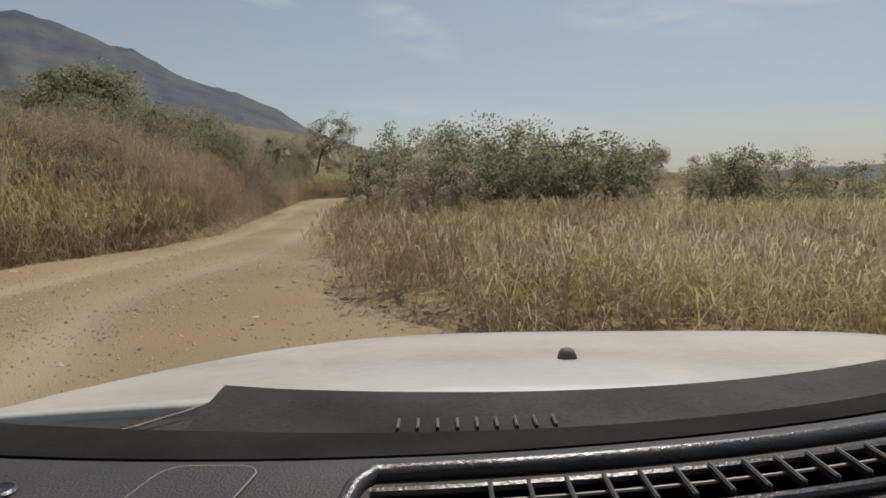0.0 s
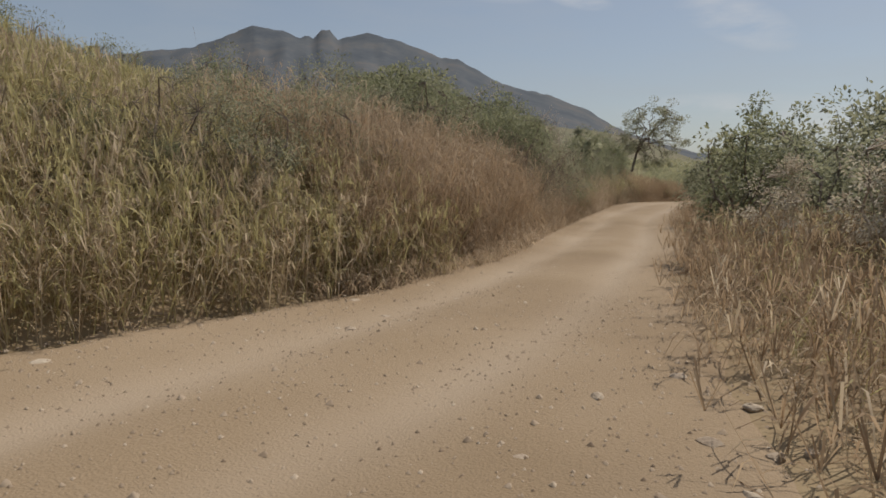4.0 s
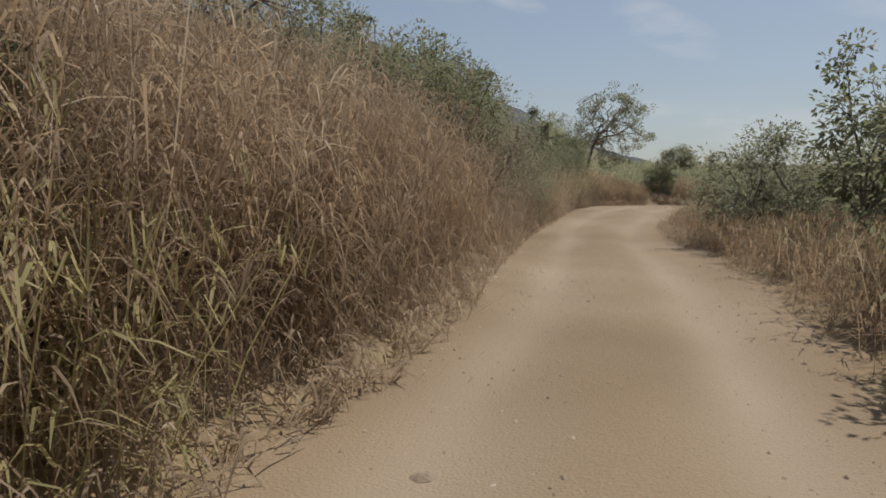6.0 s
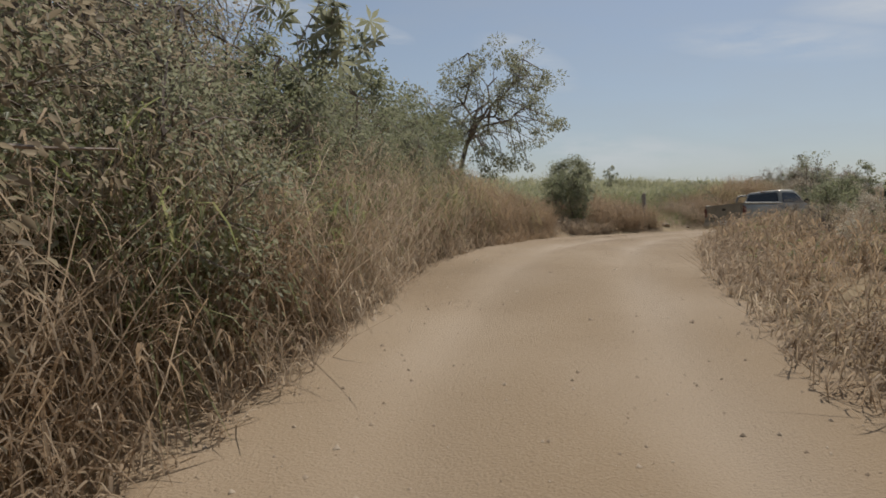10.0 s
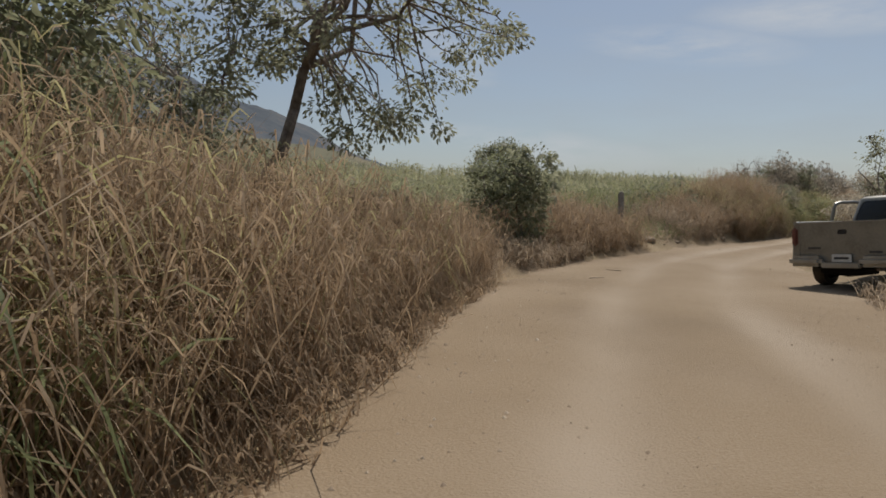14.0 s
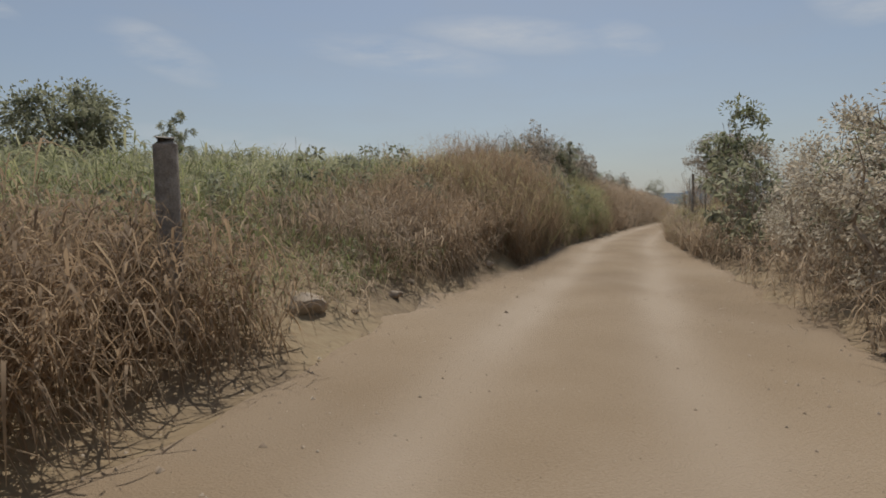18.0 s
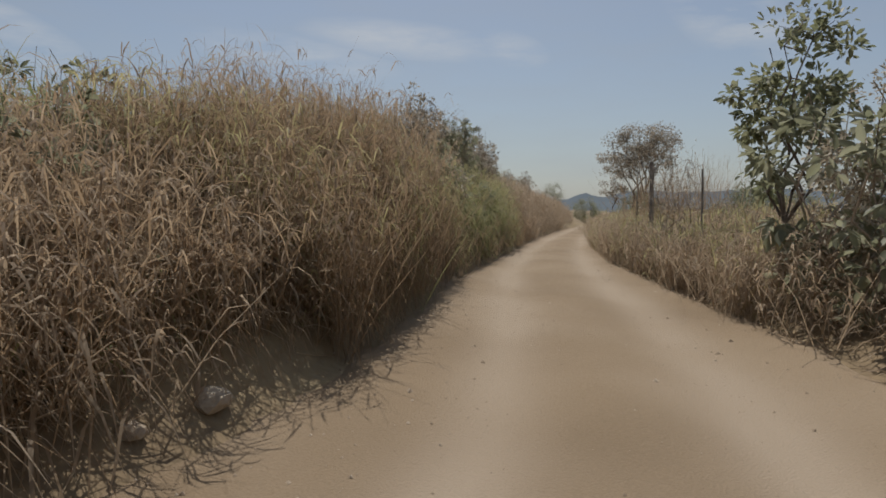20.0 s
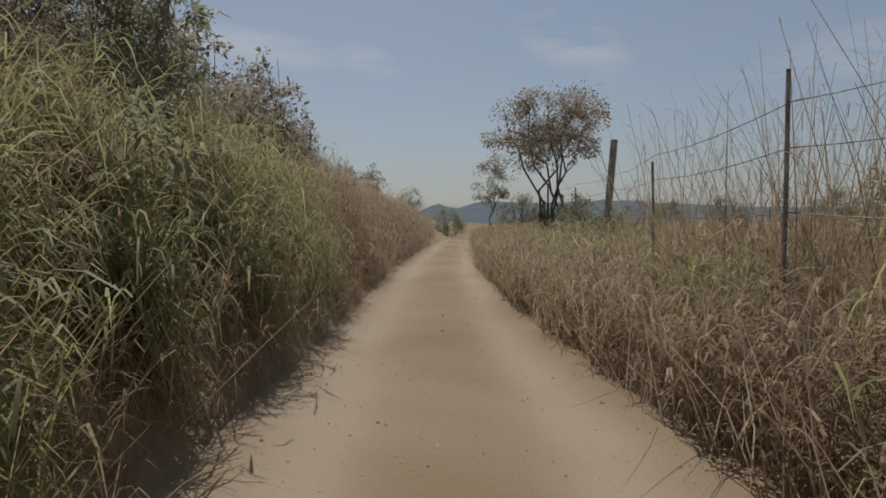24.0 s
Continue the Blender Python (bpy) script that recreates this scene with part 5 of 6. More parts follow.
M_GRAVEL = material("gravel", ((0.19, 0.135, 0.09), (0.30, 0.23, 0.16), (0.44, 0.36, 0.27)), 5.0, 0.95, 0, 40.0, vary="island")
tagged(new("gravel", mesh_of("gravel", gv.reshape(-1, 3), gf.reshape(-1, 3), M_GRAVEL)), "fine loose gravel on the dirt road", "gravel", kind="stuff")


# ---- vehicles ----
def arch(y, z, r, n=10):
    return [(y + r * math.cos(a), z + r * math.sin(a)) for a in (math.pi * (1 - k / n) for k in range(n + 1))]


def lathe(bm, profile, turns=28, x=0.0):
    """A profile of (across, radius) spun round the axle (x)."""
    rings = []
    for k in range(turns):
        a = 2 * math.pi * k / turns
        rings.append([bm.verts.new((x + p, r * math.cos(a), r * math.sin(a))) for p, r in profile])
    for k in range(turns):
        r0, r1 = rings[k], rings[(k + 1) % turns]
        for i in range(len(profile) - 1):
            bm.faces.new((r0[i], r0[i + 1], r1[i + 1], r1[i]))
    bmesh.ops.recalc_face_normals(bm, faces=bm.faces)
    return bm


def wheel(root, x, y, r, side):
    """side: 1 for the right of the vehicle, -1 for the left."""
    bm = bmesh.new()
    lathe(bm, [(-0.09, 0.62 * r), (-0.10, 0.80 * r), (-0.095, 0.95 * r), (-0.06, r), (0.06, r), (0.095, 0.95 * r), (0.10, 0.80 * r), (0.09, 0.62 * r), (-0.09, 0.62 * r)], 32)
    tyre = part("wheel", bm, M_RUBBER, root, "dusty worn tyre")
    tyre.location = (x, y, r)
    bm = bmesh.new()
    s = side
    lathe(bm, [(s * 0.085, 0.64 * r), (s * 0.05, 0.58 * r), (s * 0.03, 0.46 * r), (s * 0.06, 0.30 * r), (s * 0.075, 0.17 * r), (s * 0.075, 0.02 * r)], 28)
    part("rim", bm, M_RIM, tyre, "steel wheel rim")
    # solid near-black blocks painted as the shade in the rim's holes
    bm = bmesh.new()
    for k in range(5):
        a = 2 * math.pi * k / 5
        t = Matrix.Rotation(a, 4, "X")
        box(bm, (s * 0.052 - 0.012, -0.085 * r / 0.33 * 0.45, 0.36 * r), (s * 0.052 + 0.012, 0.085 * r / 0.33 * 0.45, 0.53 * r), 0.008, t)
    part("rim_hole_shade", bm, M_NEAR_BLACK, tyre)
    return tyre


def panel(bm, corners, inset, proud, thick=0.012, round_=0.09):
    """A pane lying proud of the four-cornered face, its edges drawn in."""
    c = [Vector(p) for p in corners]
    mid = sum(c, Vector()) / 4
    n = (c[1] - c[0]).cross(c[3] - c[0]).normalized()
    sharp = [p + (mid - p).normalized() * inset for p in c]
    ins = []
    for i, q in enumerate(sharp):
        q0, q1 = (q + (sharp[j % 4] - q).normalized() * min(round_, 0.45 * (sharp[j % 4] - q).length) for j in (i - 1, i + 1))
        ins += [(1 - u) ** 2 * q0 + 2 * u * (1 - u) * q + u * u * q1 for u in (0.0, 0.2, 0.4, 0.6, 0.8, 1.0)]
    a = [bm.verts.new(p + n * proud) for p in ins]
    b = [bm.verts.new(p - n * thick) for p in ins]
    bm.faces.new(a)
    bm.faces.new(b[::-1])
    for i in range(len(ins)):
        bm.faces.new((a[i], b[i], b[(i + 1) % len(ins)], a[(i + 1) % len(ins)]))
    bmesh.ops.recalc_face_normals(bm, faces=bm.faces)
    return bm


def flank(bm, side, ys, low, high, depth=0.07):
    """A bulging outer panel of the pickup between two heights that may change along it."""
    outer, inner = [], []
    for y in ys:
        z0, z1 = low(y), high(y)
        zs = [z0 + (z1 - z0) * k / 9 for k in range(10)]
        outer.append([bm.verts.new((side * float(np.interp(z, (0.44, 0.60, 0.645, 0.66, 0.90, 1.04, 1.11, 1.16), (0.815, 0.872, 0.874, 0.860, 0.868, 0.858, 0.838, 0.80))), y, z)) for z in zs])
        inner.append([bm.verts.new((side * (0.80 - depth), y, z)) for z in zs])
    for g in (outer, inner):
        for i in range(len(ys) - 1):
            for k in range(9):
                bm.faces.new((g[i][k], g[i + 1][k], g[i + 1][k + 1], g[i][k + 1]))
    for i in range(len(ys) - 1):
        for k in (0, 9):
            bm.faces.new((outer[i][k], outer[i + 1][k], inner[i + 1][k], inner[i][k]))
    for i in (0, len(ys) - 1):
        for k in range(9):
            bm.faces.new((outer[i][k], outer[i][k + 1], inner[i][k + 1], inner[i][k]))
    bmesh.ops.recalc_face_normals(bm, faces=bm.faces)
    return bm


def above_wheel(y, axle, floor_):
    """The lower edge of a panel that is cut out round a wheel."""
    d = abs(y - axle)
    return max(floor_, 0.36 + math.sqrt(max(0.43 ** 2 - d * d, 0.0)))


def pickup(m):
    root = thing("pickup_truck", m, "dusty pewter-grey single-cab pickup truck with an open door", "pickup truck")
    for s in (-1, 1):
        bm = bmesh.new()
        flank(bm, s, list(np.linspace(-0.92, -0.43, 5)) + list(np.linspace(-0.425, 0.425, 20)) + list(np.linspace(0.43, 0.975, 5)), lambda y: above_wheel(y, 0.0, 0.47), lambda y: 1.155 - 0.012 * y)
        part("bed_side", bm, M_PEWTER, root)
        bm = bmesh.new()
        flank(bm, s, list(np.linspace(2.305, 2.325, 2)) + list(np.linspace(2.33, 3.175, 20)) + list(np.linspace(3.18, 3.62, 6)), lambda y: above_wheel(y, 2.75, 0.47), lambda y: float(np.interp(y, (2.3, 2.5, 3.2, 3.5, 3.62), (1.10, 1.08, 1.0, 0.94, 0.84))))
        part("front_fender", bm, M_PEWTER, root)
        bm = bmesh.new()
        flank(bm, s, [0.99, 1.02, 1.05], lambda y: 0.47, lambda y: 1.14)
        part("cab_corner", bm, M_PEWTER, root)
        bm = bmesh.new()
        flank(bm, s, [1.02, 1.6, 2.32], lambda y: 0.44, lambda y: 0.56)
        part("rocker_panel", bm, M_TRIM, root, "pale dusty sill under the door")
        # bed rail; the sun's highlight along it is put into the pale trim colour
        bm = bmesh.new()
        tube(bm, [(s * 0.825, -0.90, 1.158), (s * 0.825, 0.0, 1.15), (s * 0.825, 0.96, 1.14)], [0.036, 0.036, 0.036], 10)
        part("bed_rail", bm, M_TRIM, root, "bed rail in a paler tone for its sun highlight")
        bm = bmesh.new()
        box(bm, (min(s * 0.765, s * 0.868), -0.955, 0.76), (max(s * 0.765, s * 0.868), -0.84, 1.08), 0.03)
        part("tail_lamp", bm, M_LAMP, root, "cracked red tail lamp")
        for y in (0.0, 2.75):
            bm = bmesh.new()
            pts = [(s * 0.865, yy, zz) for yy, zz in arch(y, 0.36, 0.44, 12)]
            tube(bm, pts, [0.045] * len(pts), 8)
            part("fender_flare", bm, M_TRIM, root, "pale dusty wheel-arch flare")
            wheel(root, s * 0.75, y, 0.335, s)
        bm = bmesh.new()
        box(bm, (min(s * 0.855, s * 0.872), 0.46, 0.60), (max(s * 0.855, s * 0.872), 2.28, 0.67), 0.006)
        part("side_moulding", bm, M_TRIM, root)
        bm = bmesh.new()
        box(bm, (s * 1.0 - 0.11, 2.12, 1.10), (s * 1.0 + 0.09, 2.21, 1.27), 0.04)
        part("door_mirror", bm, M_BLACK, root, "black door mirror")
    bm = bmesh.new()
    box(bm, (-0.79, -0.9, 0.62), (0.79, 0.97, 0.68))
    part("bed_floor", bm, M_NEAR_BLACK, root)
    bm = bmesh.new()
    slab(bm, [(-0.935, 0.56), (-0.885, 0.56), (-0.885, 1.15), (-0.945, 1.15)], -0.72, 0.72, 0.012)
    gate = part("tailgate", bm, M_PEWTER, root)
    # pale strip added for the sun's glint along the tailgate top
    bm = bmesh.new()
    box(bm, (-0.73, -0.955, 1.145), (0.73, -0.872, 1.172), 0.012)
    part("tailgate_glint_strip", bm, M_TRIM, gate, "pale strip for the sun highlight on the top edge")
    bm = bmesh.new()
    box(bm, (-0.66, -0.9475, 0.665), (0.66, -0.938, 0.68), 0.003)
    box(bm, (-0.66, -0.9475, 1.085), (0.66, -0.938, 1.10), 0.003)
    part("tailgate_crease", bm, M_PEWTER, gate)
    bm = bmesh.new()
    box(bm, (-0.075, -0.955, 0.95), (0.075, -0.93, 1.03), 0.01)
    part("handle", bm, M_BLACK, gate, "black tailgate handle")
    bm = bmesh.new()
    box(bm, (-0.58, -0.945, 0.70), (-0.36, -0.938, 0.735), 0.002)
    part("lettering", bm, M_BAR, gate)
    bm = bmesh.new()
    box(bm, (0.42, -0.945, 0.63), (0.62, -0.938, 0.665), 0.002)
    part("lettering", bm, M_BAR, gate)
    bm = bmesh.new()
    box(bm, (-0.87, -1.10, 0.40), (-0.30, -0.92, 0.585), 0.06)
    box(bm, (0.30, -1.10, 0.40), (0.87, -0.92, 0.585), 0.06)
    box(bm, (-0.32, -1.06, 0.38), (0.32, -0.94, 0.47), 0.02)
    part("rear_bumper", bm, M_TRIM, root, "dented dusty step bumper")
    bm = bmesh.new()
    slab(bm, [(-0.925, 0.44), (-0.88, 0.44), (-0.88, 0.565), (-0.93, 0.565)], -0.73, 0.73, 0.01)
    part("rear_sill", bm, M_PEWTER, root)
    bm = bmesh.new()
    box(bm, (-0.16, -0.99, 0.48), (0.16, -0.975, 0.61), 0.004)
    plate = part("number_plate", bm, M_PLATE, root)
    bm = bmesh.new()
    box(bm, (-0.12, -0.994, 0.525), (0.12, -0.991, 0.565))
    part("lettering", bm, M_BAR, plate)
    bm = bmesh.new()
    slab(bm, [(0.99, 0.47), *arch(2.75, 0.36, 0.43), (3.6, 0.46), (3.68, 0.55), (3.68, 0.78), (3.6, 0.93), (3.2, 1.0), (2.6, 1.07), (2.45, 1.13), (0.99, 1.14)], -0.79, 0.79, 0.05)
    part("body", bm, M_PEWTER, root)
    lo = [(-0.80, 1.0, 1.12), (0.80, 1.0, 1.12), (0.80, 2.48, 1.12), (-0.80, 2.48, 1.12)]
    hi = [(-0.68, 1.12, 1.57), (0.68, 1.12, 1.57), (0.68, 1.98, 1.57), (-0.68, 1.98, 1.57)]
    # the cab: rounded rings from the belt line up, closed by a crowned roof
    bm = bmesh.new()
    rings = []
    for z, x, y0, y1, r in ((1.10, 0.805, 0.995, 2.50, 0.09), (1.57, 0.68, 1.12, 1.98, 0.09), (1.60, 0.66, 1.14, 1.95, 0.10), (1.622, 0.62, 1.18, 1.90, 0.12), (1.636, 0.52, 1.28, 1.80, 0.14), (1.642, 0.28, 1.45, 1.64, 0.06)):
        ring = []
        for cx, cy, a0 in ((x - r, y1 - r, 0), (r - x, y1 - r, 90), (r - x, y0 + r, 180), (x - r, y0 + r, 270)):
            ring += [bm.verts.new((cx + r * math.cos(radians(a0 + 22.5 * k)), cy + r * math.sin(radians(a0 + 22.5 * k)), z)) for k in range(5)]
        rings.append(ring)
    for r0, r1 in zip(rings, rings[1:]):
        for i in range(20):
            bm.faces.new((r0[i], r0[(i + 1) % 20], r1[(i + 1) % 20], r1[i]))
    bm.faces.new(rings[-1])
    bm.faces.new(rings[0][::-1])
    bmesh.ops.recalc_face_normals(bm, faces=bm.faces)
    part("cab", bm, M_PEWTER, root)
    for k, (name, inset) in enumerate((("rear_window", 0.09), ("side_window", 0.10), ("windscreen", 0.08), ("side_window", 0.10))):
        bm = bmesh.new()
        panel(bm, (lo[k], lo[(k + 1) % 4], hi[(k + 1) % 4], hi[k]), inset, 0.005)
        seal = part("window_seal", bm, M_BLACK, root, "black rubber window seal", smooth=False)
        bm = bmesh.new()
        panel(bm, (lo[k], lo[(k + 1) % 4], hi[(k + 1) % 4], hi[k]), inset + 0.03, 0.009)
        part(name, bm, M_GLASS, seal, "dark tinted window glass", smooth=False)
    bm = bmesh.new()
    box(bm, (-0.11, 1.105, 1.585), (0.11, 1.18, 1.615), 0.01)
    part("brake_lamp", bm, M_LAMP, root)
    bm = bmesh.new()
    tube(bm, [(-0.45, -0.75, 0.33), (0.0, -0.70, 0.30), (0.45, -0.75, 0.33)], [0.06, 0.09, 0.06], 10)
    part("rear_axle", bm, M_NEAR_BLACK, root)
    bm = bmesh.new()
    tube(bm, [(0.55, -0.95, 0.36), (0.55, -0.4, 0.34), (0.45, 0.6, 0.36)], [0.028, 0.03, 0.03], 8)
    part("exhaust_pipe", bm, M_WIRE, root)
    bm = bmesh.new()
    flank(bm, 1, [1.06, 1.4, 1.8, 2.296], lambda y: 0.57, lambda y: 1.13)
    shut = part("door", bm, M_PEWTER, root)
    bm = bmesh.new()
    box(bm, (0.855, 1.12, 0.93), (0.878, 1.26, 1.00), 0.008)
    part("door_handle", bm, M_BLACK, shut, "black recessed door handle")
    # the driver's door stands open
    bm = bmesh.new()
    box(bm, (-0.05, -1.2, 0.50), (0.03, 0.0, 1.12), 0.025)
    door = part("door", bm, M_PEWTER, root, "half-open driver's door")
    door.matrix_basis = pose(-0.88, 2.28, 0, 0, 0, -17)
    bm = bmesh.new()
    pts = [(-0.01, -0.04, 1.10), (0.02, -0.24, 1.32), (0.045, -0.40, 1.48), (0.055, -0.50, 1.535), (0.06, -0.62, 1.55), (0.06, -1.0, 1.55), (0.055, -1.09, 1.52), (0.045, -1.13, 1.44), (-0.01, -1.17, 1.10)]
    tube(bm, pts, [0.034] * 9, 8)
    part("window_frame", bm, M_PEWTER, door)
    # near-black sheet on the closed cab side, in place of a shaded doorway
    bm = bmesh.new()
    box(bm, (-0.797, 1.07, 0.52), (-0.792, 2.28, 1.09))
    part("doorway_shade", bm, M_NEAR_BLACK, root)
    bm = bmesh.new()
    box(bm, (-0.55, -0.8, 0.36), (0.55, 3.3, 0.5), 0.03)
    part("underbody", bm, M_NEAR_BLACK, root)
    return root


# the pickup stands with all four wheels on the uneven ground
TX, TY_, TURN = 1.62, 57.4, radians(-55)
ahead_, aside_ = Vector((-math.sin(TURN), math.cos(TURN), 0)), Vector((math.cos(TURN), math.sin(TURN), 0))
feet = []
for y in (0.0, 2.75):
    for x in (-0.75, 0.75):
        p = Vector((TX, TY_, 0)) + ahead_ * y + aside_ * x
        on_dirt = edge_left(p.y) < p.x < edge_right(p.y)
        feet.append(Vector((p.x, p.y, float(ground_z(p.x, p.y)) + (0.03 if on_dirt else 0.0))))
fore = ((feet[2] + feet[3]) - (feet[0] + feet[1])).normalized()
right_ = ((feet[1] + feet[3]) - (feet[0] + feet[2]))
right_ = (right_ - fore * right_.dot(fore)).normalized()
stance = Matrix((right_, fore, right_.cross(fore))).transposed().to_4x4()
stance.translation = (feet[0] + feet[1]) / 2 - Vector((0, 0, 0.012))
pickup(stance)


def white_car():
    """The car from which the walk begins: bonnet, cowl and dashboard below an open windscreen frame."""
    root = thing("white_car", pose(0.4, 0, 0, 0, 0, -1.45), "dusty white car with a grey dashboard", "car")
    c = 0.27

    def front(x):
        q = min(1.0, abs(x - c) / 0.88)
        return 1.74 - (0.80 * q ** 4 if x < c else 0.45 * q ** 12)

    def top(x, y):
        q = abs(x - c) / 0.88
        dip = 0.05 * max(0.0, (y - front(x) + 0.10) / 0.10) ** 2
        return 1.086 - 0.135 * (y - 0.87) - (0.03 if x < c else 0.008) * q * q - dip

    bm = bmesh.new()
    nx_, ny_ = 49, 22
    grid = []
    for i in range(nx_):
        x = c - 0.88 + 1.76 * i / (nx_ - 1)
        f = front(x)
        row = [bm.verts.new((x, 0.818 + (f - 0.818) * (k / (ny_ - 1)), top(x, 0.818 + (f - 0.818) * k / (ny_ - 1)))) for k in range(ny_)]
        low = [bm.verts.new((x, f + 0.03, 0.93 - 0.03 * abs(x - c))), bm.verts.new((x, f + 0.02, 0.55))]
        back = [bm.verts.new((x, 0.812, top(x, 0.818) - 0.004)), bm.verts.new((x, 0.812, top(x, 0.818) - 0.03))][::-1]
        grid.append(back + row + low)
    for r0, r1 in zip(grid, grid[1:]):
        for k in range(len(r0) - 1):
            bm.faces.new((r0[k], r1[k], r1[k + 1], r0[k + 1]))
    bmesh.ops.recalc_face_normals(bm, faces=bm.faces)
    hood = part("bonnet", bm, M_WHITE, root, "dusty white bonnet", angle=60)
    bm = bmesh.new()
    rings = []
    for z, r in ((-0.012, 0.0205), (0.002, 0.0195), (0.012, 0.0175), (0.019, 0.0135), (0.0225, 0.007)):
        rings.append([bm.verts.new((r * math.copysign(abs(math.cos(a)) ** 0.6, math.cos(a)), 1.1 * r * math.copysign(abs(math.sin(a)) ** 0.6, math.sin(a)), z)) for a in (2 * math.pi * k / 20 for k in range(20))])
    for r0, r1 in zip(rings, rings[1:]):
        for k in range(20):
            bm.faces.new((r0[k], r0[(k + 1) % 20], r1[(k + 1) % 20], r1[k]))
    bm.faces.new(rings[-1])
    nozzle = part("washer_nozzle", bm, M_DUSTY, hood, "small grey washer nozzle")
    nozzle.location = (0.208, 1.125, 1.049)
    nozzle.scale = (0.82, 0.82, 0.9)
    # cowl below the windscreen
    def sealed(x):
        return 0.657 + (0.21 if x < -0.05 else 0.36) * (x + 0.05) ** 2

    def shelf(x):
        return 0.798 + (0.30 if x < 0.05 else 0.42) * (x - 0.05) ** 2

    n = 40
    bm = bmesh.new()
    rows = []
    for i in range(n + 1):
        x = c - 0.87 + 1.74 * i / n
        rows.append([bm.verts.new((x, y, z)) for y, z in ((0.806, 1.03), (0.806, top(x, 0.818) - 0.012), (0.80, top(x, 0.818) - 0.010), (0.76, 1.079), (min(sealed(x), 0.74) + 0.012, 1.083), (min(sealed(x), 0.74) + 0.010, 1.03))])
    for r0, r1 in zip(rows, rows[1:]):
        for k in range(5):
            bm.faces.new((r0[k], r1[k], r1[k + 1], r0[k + 1]))
    bmesh.ops.recalc_face_normals(bm, faces=bm.faces)
    part("cowl", bm, M_COWL, root, "dark grey plastic cowl panel")
    bm = bmesh.new()
    rows = []
    for i in range(n + 1):
        x = -0.272 + 1.30 * i / n
        a, b = min(shelf(x), 1.0), min(sealed(x), 0.86)
        lift = 0.003 * math.exp(-((x + 0.258) / 0.016) ** 2)
        rows.append([bm.verts.new((x, y, z)) for y, z in ((a + 0.004, 1.05), (a + 0.002, 1.094 + lift), (a - 0.010, 1.101 + lift), (a - 0.05, 1.099 + lift), (b + 0.03, 1.096), (b - 0.005, 1.098), (b - 0.006, 1.06))])
    for r0, r1 in zip(rows, rows[1:]):
        for k in range(6):
            bm.faces.new((r0[k], r1[k], r1[k + 1], r0[k + 1]))
    bm.faces.new(rows[0])
    bm.faces.new(rows[-1][::-1])
    bmesh.ops.recalc_face_normals(bm, faces=bm.faces)
    part("wiper_cover", bm, M_COWL, root, "grey plastic cover over the wipers")
    for k in range(9):
        bm = bmesh.new()
        x = -0.05 + 0.0205 * k
        y = sealed(x) + 0.014
        box(bm, (x, y, 1.094), (x + 0.003, y + 0.030, 1.1015), 0.001)
        part("cowl_slat", bm, M_DUSTY, root, "dusty cowl slat")
    # crease of the cowl, added as a thin pale tube
    bm = bmesh.new()
    tube(bm, [(-0.268, 0.80, 1.092), (-0.30, 0.765, 1.088), (-0.345, 0.71, 1.087), (-0.40, 0.69, 1.087)], [0.0016] * 4, 6)
    part("cowl_crease", bm, M_POST, root, "thin pale crease line on the cowl")
    # dashboard, its front edge following the curved screen
    def screen(x):
        return min(0.5605 + 0.28 * (x + 0.18) ** 2, 0.78)

    bm = bmesh.new()
    rows = []
    for i in range(n + 1):
        x = c - 0.80 + 1.60 * i / n
        f = screen(x)
        rows.append([bm.verts.new((x, f, 1.05)), bm.verts.new((x, f - 0.002, 1.112)), bm.verts.new((x, f - 0.014, 1.119)), bm.verts.new((x, f - 0.06, 1.121)), bm.verts.new((x, f - 0.15, 1.121)),
                     bm.verts.new((x, 0.36, 1.115)), bm.verts.new((x, 0.26, 1.09)), bm.verts.new((x, 0.20, 0.95)), bm.verts.new((x, 0.24, 0.60))])
    for r0, r1 in zip(rows, rows[1:]):
        for k in range(8):
            bm.faces.new((r0[k], r1[k], r1[k + 1], r0[k + 1]))
    bmesh.ops.recalc_face_normals(bm, faces=bm.faces)
    dash = part("dashboard", bm, M_DASH, root, "grained grey plastic dashboard")
    bm = bmesh.new()
    rows = []
    for i in range(n + 1):
        x = c - 0.80 + 1.60 * i / n
        f = screen(x)
        b = max(min(sealed(x), 0.86), f + 0.03)
        rows.append([bm.verts.new((x, f + 0.003, 1.06)), bm.verts.new((x, f + 0.004, 1.114)), bm.verts.new((x, f + 0.02, 1.109)), bm.verts.new((x, b - 0.012, 1.106)), bm.verts.new((x, b - 0.002, 1.102)), bm.verts.new((x, b, 1.05))])
    for r0, r1 in zip(rows, rows[1:]):
        for k in range(5):
            bm.faces.new((r0[k], r1[k], r1[k + 1], r0[k + 1]))
    bmesh.ops.recalc_face_normals(bm, faces=bm.faces)
    part("rubber_seal", bm, M_SEAL, root, "black rubber seal")
    bm = bmesh.new()
    quad = [Vector((-0.245, 0.40, 0)), Vector((-0.226, 0.531, 0)), Vector((-0.147, 0.531, 0)), Vector((-0.162, 0.40, 0))]
    rim_ = [(quad[0].x, quad[0].y)]
    for k in (1, 2):
        a, b, c_ = quad[k - 1], quad[k], quad[(k + 1) % 4]
        p0, p1 = b + (a - b).normalized() * 0.024, b + (c_ - b).normalized() * 0.02
        rim_ += [tuple((p0 * (1 - u) ** 2 + b * 2 * u * (1 - u) + p1 * u * u)[:2]) for u in (0, 0.2, 0.4, 0.6, 0.8, 1)]
    rim_.append((quad[3].x, quad[3].y))
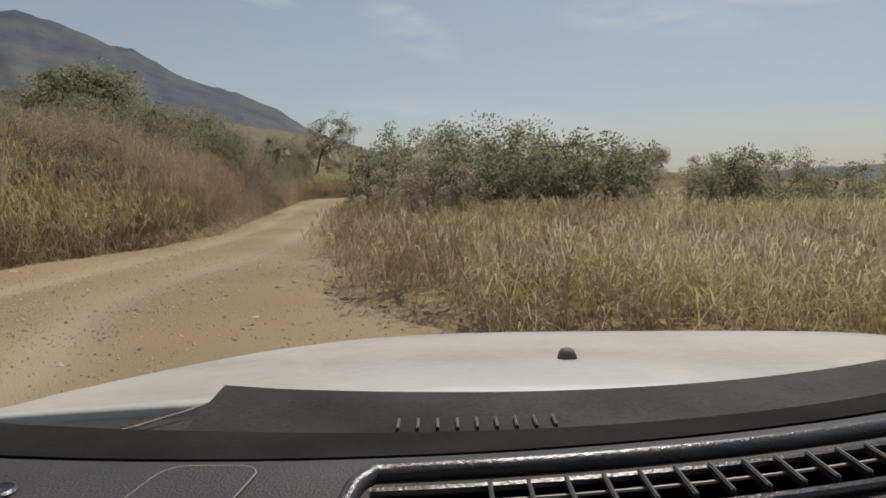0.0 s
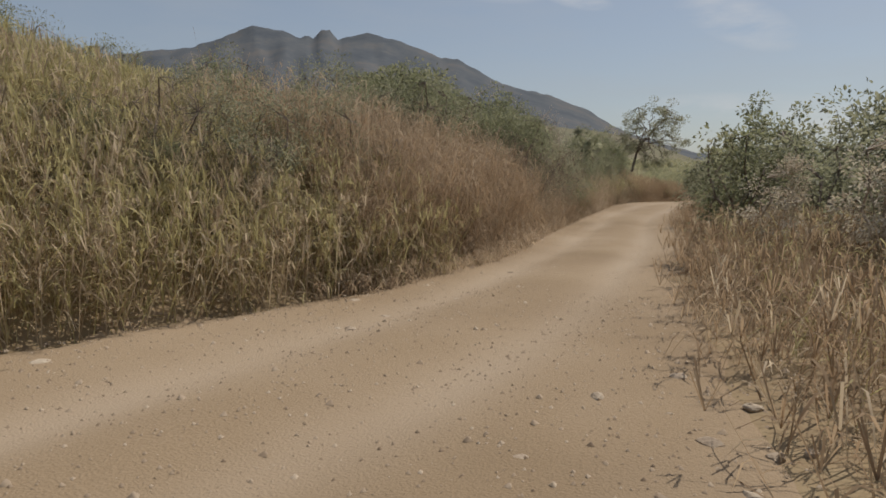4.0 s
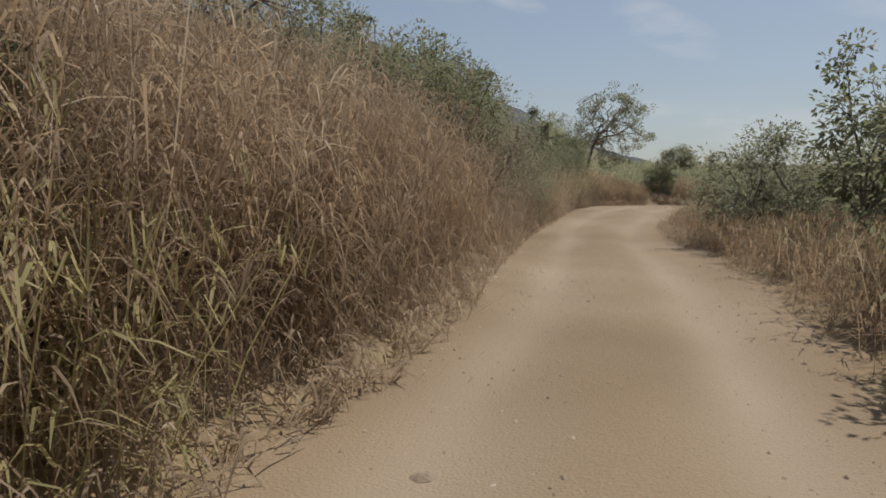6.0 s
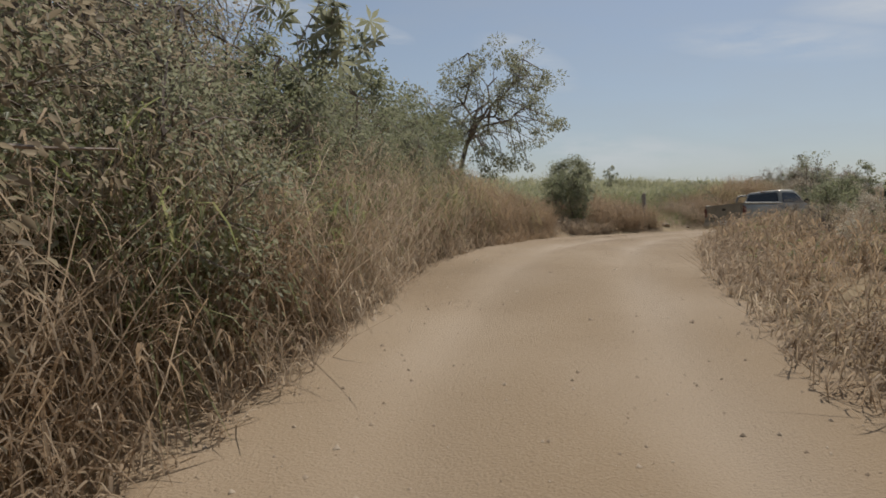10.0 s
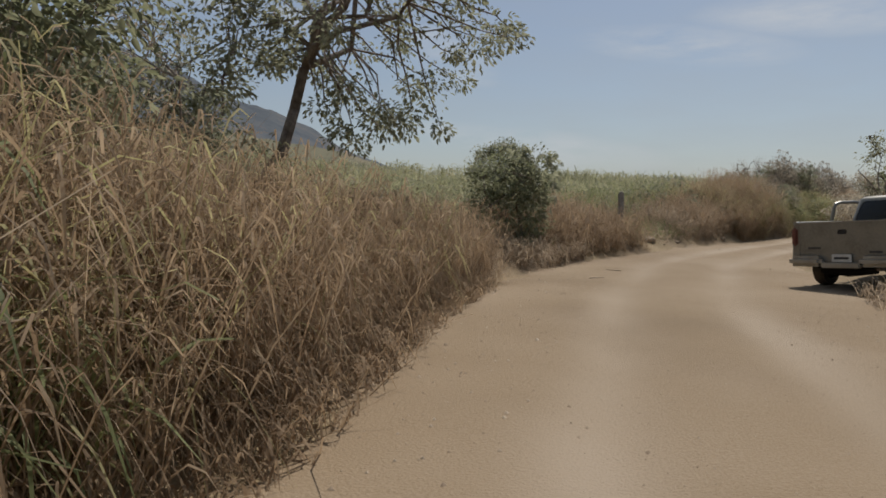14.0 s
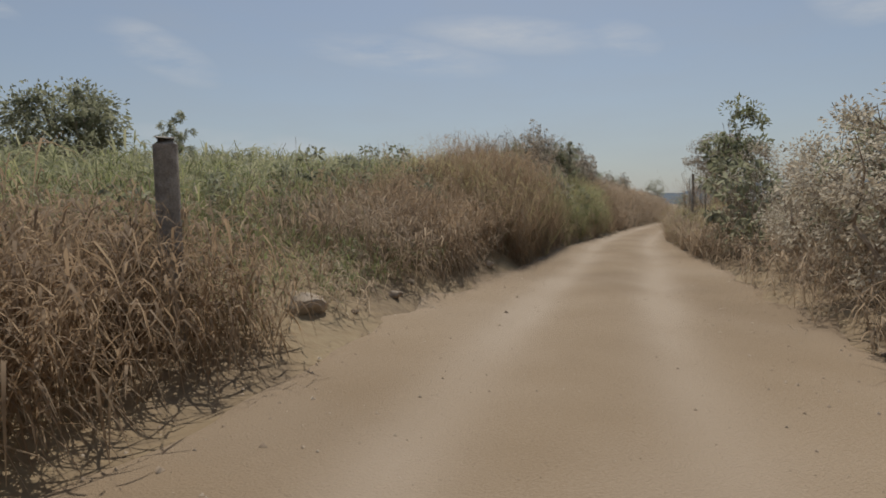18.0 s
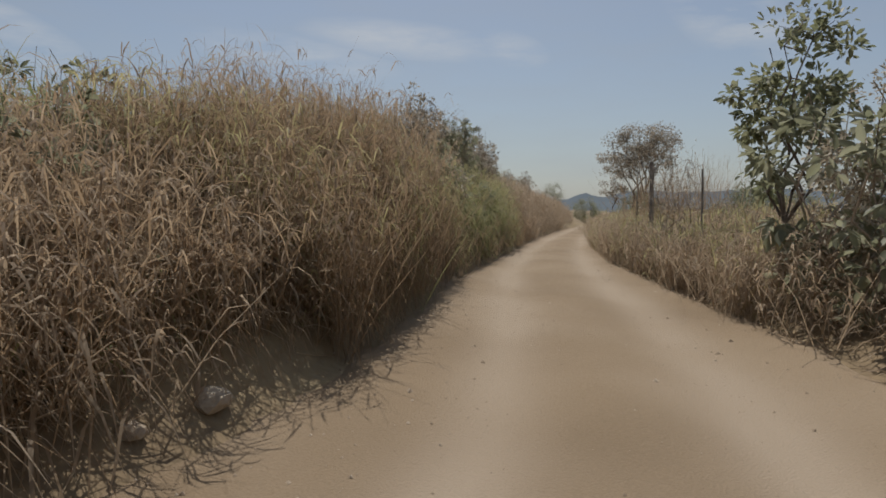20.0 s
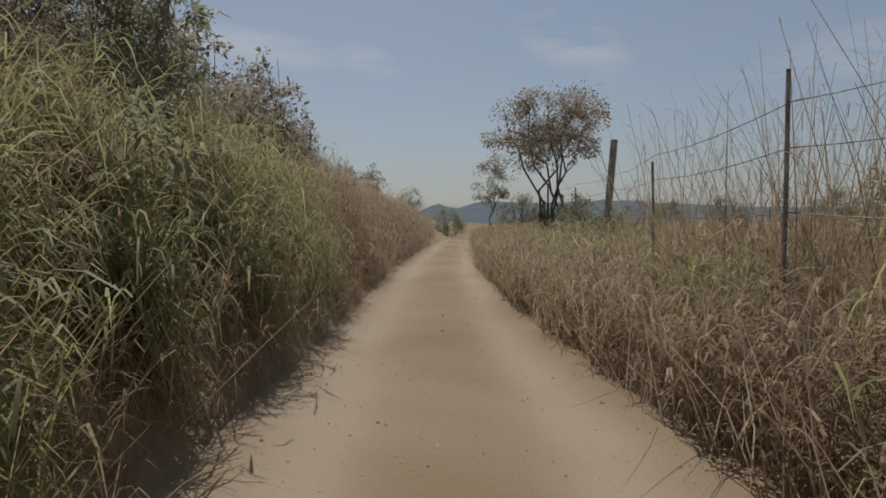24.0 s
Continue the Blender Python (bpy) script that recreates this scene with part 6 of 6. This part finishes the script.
    lower, upper = [bm.verts.new((x, y, 1.1195)) for x, y in rim_], [bm.verts.new((x * 0.97 - 0.006, y - 0.003, 1.1235)) for x, y in rim_]
    bm.faces.new(upper)
    bm.faces.new(lower[::-1])
    for k in range(len(rim_)):
        bm.faces.new((lower[k], lower[(k + 1) % len(rim_)], upper[(k + 1) % len(rim_)], upper[k]))
    bmesh.ops.recalc_face_normals(bm, faces=bm.faces)
    part("panel_cover", bm, M_DASH, dash, "flat cover with rounded corners", angle=20)
    # the seam's glint is laid on as a thin tube of pale trim
    bm = bmesh.new()
    tube(bm, [(x * 0.985 - 0.003, y - 0.001, 1.1225) for x, y in rim_], [0.0008] * len(rim_), 6)
    part("cover_seam_glint", bm, M_TRIM, dash, "seam with its glint as a pale line")
    bm = bmesh.new()
    lathe(bm, [(0.0, 0.014), (0.006, 0.0135), (0.008, 0.011), (0.006, 0.009), (0.005, 0.0005)], 24)
    knob = part("knob", bm, M_DASH_LIP, dash, "round dashboard knob")
    knob.matrix_basis = pose(-0.335, 0.487, 1.117, 0, -90, 0)
    # the long demister vent
    xs = [-0.055 + 0.05 * k for k in range(15)]
    bm = bmesh.new()
    tube(bm, [(-0.075, screen(-0.07) - 0.12, 1.122), (-0.068, screen(-0.07) - 0.075, 1.123)] + [(x, screen(x) - 0.056, 1.124) for x in xs], [0.006, 0.008] + [0.009] * len(xs), 10)
    part("vent_lip", bm, M_DASH_LIP, dash, "shiny moulded lip")
    bm = bmesh.new()
    rows = []
    for x in xs:
        f = screen(x) - 0.120
        rows.append([bm.verts.new((x, f + 0.026, 1.1235)), bm.verts.new((x, f - 0.026, 1.1235))])
    for r0, r1 in zip(rows, rows[1:]):
        bm.faces.new((r0[0], r1[0], r1[1], r0[1]))
    bmesh.ops.solidify(bm, geom=list(bm.faces), thickness=0.002)
    vent = part("vent", bm, M_VENT, dash, "long dark demister vent")
    for k in range(22):
        bm = bmesh.new()
        x = 0.03 + 0.0285 * k
        f = screen(x) - 0.120
        box(bm, (-0.0016, -0.024, 0.0), (0.0016, 0.024, 0.010), 0.001, Matrix.Translation((x + 0.004, f, 1.1245)) @ Matrix.Rotation(radians(-12), 4, "Y"))
        part("vent_slat", bm, M_VENT, vent)
    # rail under the slats; its lit glints are put into the pale colour
    bm = bmesh.new()
    tube(bm, [(x, screen(x) - 0.116, 1.1265) for x in xs], [0.0016] * len(xs), 6)
    part("vent_rail", bm, M_TRIM, vent, "rail between the slats, pale for its glints")
    for off in (-0.029, 0.026):
        bm = bmesh.new()
        tube(bm, [(x, screen(x) - 0.120 + off, 1.126) for x in xs], [0.0045] * len(xs), 8)
        part("vent_frame", bm, M_DASH_LIP, vent)
    # shell of the car
    for s in (-1, 1):
        x0, x1 = sorted((c + s * 0.84, c + s * 0.90))
        bm = bmesh.new()
        slab(bm, [(-2.5, 0.5), *arch(-1.75, 0.34, 0.40), (0.80, 0.42), (0.86, 0.6), (0.86, 1.03), (-2.4, 1.08), (-2.55, 0.9)], x0, x1, 0.02)
        part("body_side", bm, M_WHITE, root)
        bm = bmesh.new()
        tube(bm, [(c + s * 0.84, 0.72, 1.06), (c + s * 0.74, 0.14, 1.60)], [0.04, 0.04], 8)
        tube(bm, [(c + s * 0.85, -0.95, 1.07), (c + s * 0.74, -0.95, 1.62)], [0.05, 0.05], 8)
        tube(bm, [(c + s * 0.85, -2.3, 1.07), (c + s * 0.74, -2.0, 1.62)], [0.06, 0.06], 8)
        part("pillar", bm, M_WHITE, root)
        for y in (1.02, -1.75):
            wheel(root, c + s * 0.76, y, 0.34, s)
    bm = bmesh.new()
    box(bm, (c - 0.78, -2.15, 1.60), (c + 0.78, 0.15, 1.67), 0.03)
    part("roof", bm, M_WHITE, root)
    bm = bmesh.new()
    box(bm, (c - 0.86, -2.56, 0.5), (c + 0.86, -2.5, 1.08), 0.02)
    part("tailgate", bm, M_WHITE, root)
    bm = bmesh.new()
    box(bm, (c - 0.84, -2.5, 0.38), (c + 0.84, 1.5, 0.46))
    part("floor_pan", bm, M_NEAR_BLACK, root)
    return root


white_car()

# ---- small things at the roadside ----
litter = thing("litter", stand(-7.6, 45.7, 30), "crumpled white plastic bag in dead grass", "litter")
bm = bmesh.new()
bmesh.ops.create_icosphere(bm, subdivisions=3, radius=0.13)
for v in bm.verts:
    v.co *= 1 + 0.6 * noise.noise(v.co * 14)
    v.co.z = abs(v.co.z) * 0.7
part("bag", bm, M_LITTER, litter)
for k, (x, y, turn) in enumerate(((-3.0, 58.4, 20), (-2.2, 60.4, 140), (5.0, 64.0, 70), (7.0, 67.3, 160))):
    stick = thing("stick", stand(x, y, turn, 0.55, sink=-0.04), "dry fallen stick on the dirt", "stick", "fallen sticks")
    bm = bmesh.new()
    tube(bm, [(-0.3, 0, 0), (-0.1, 0.03, 0.015), (0.12, 0.0, 0.01), (0.35, 0.04, 0.02)], [0.012, 0.014, 0.011, 0.006], 6)
    part("branch", bm, M_TWIG, stick)
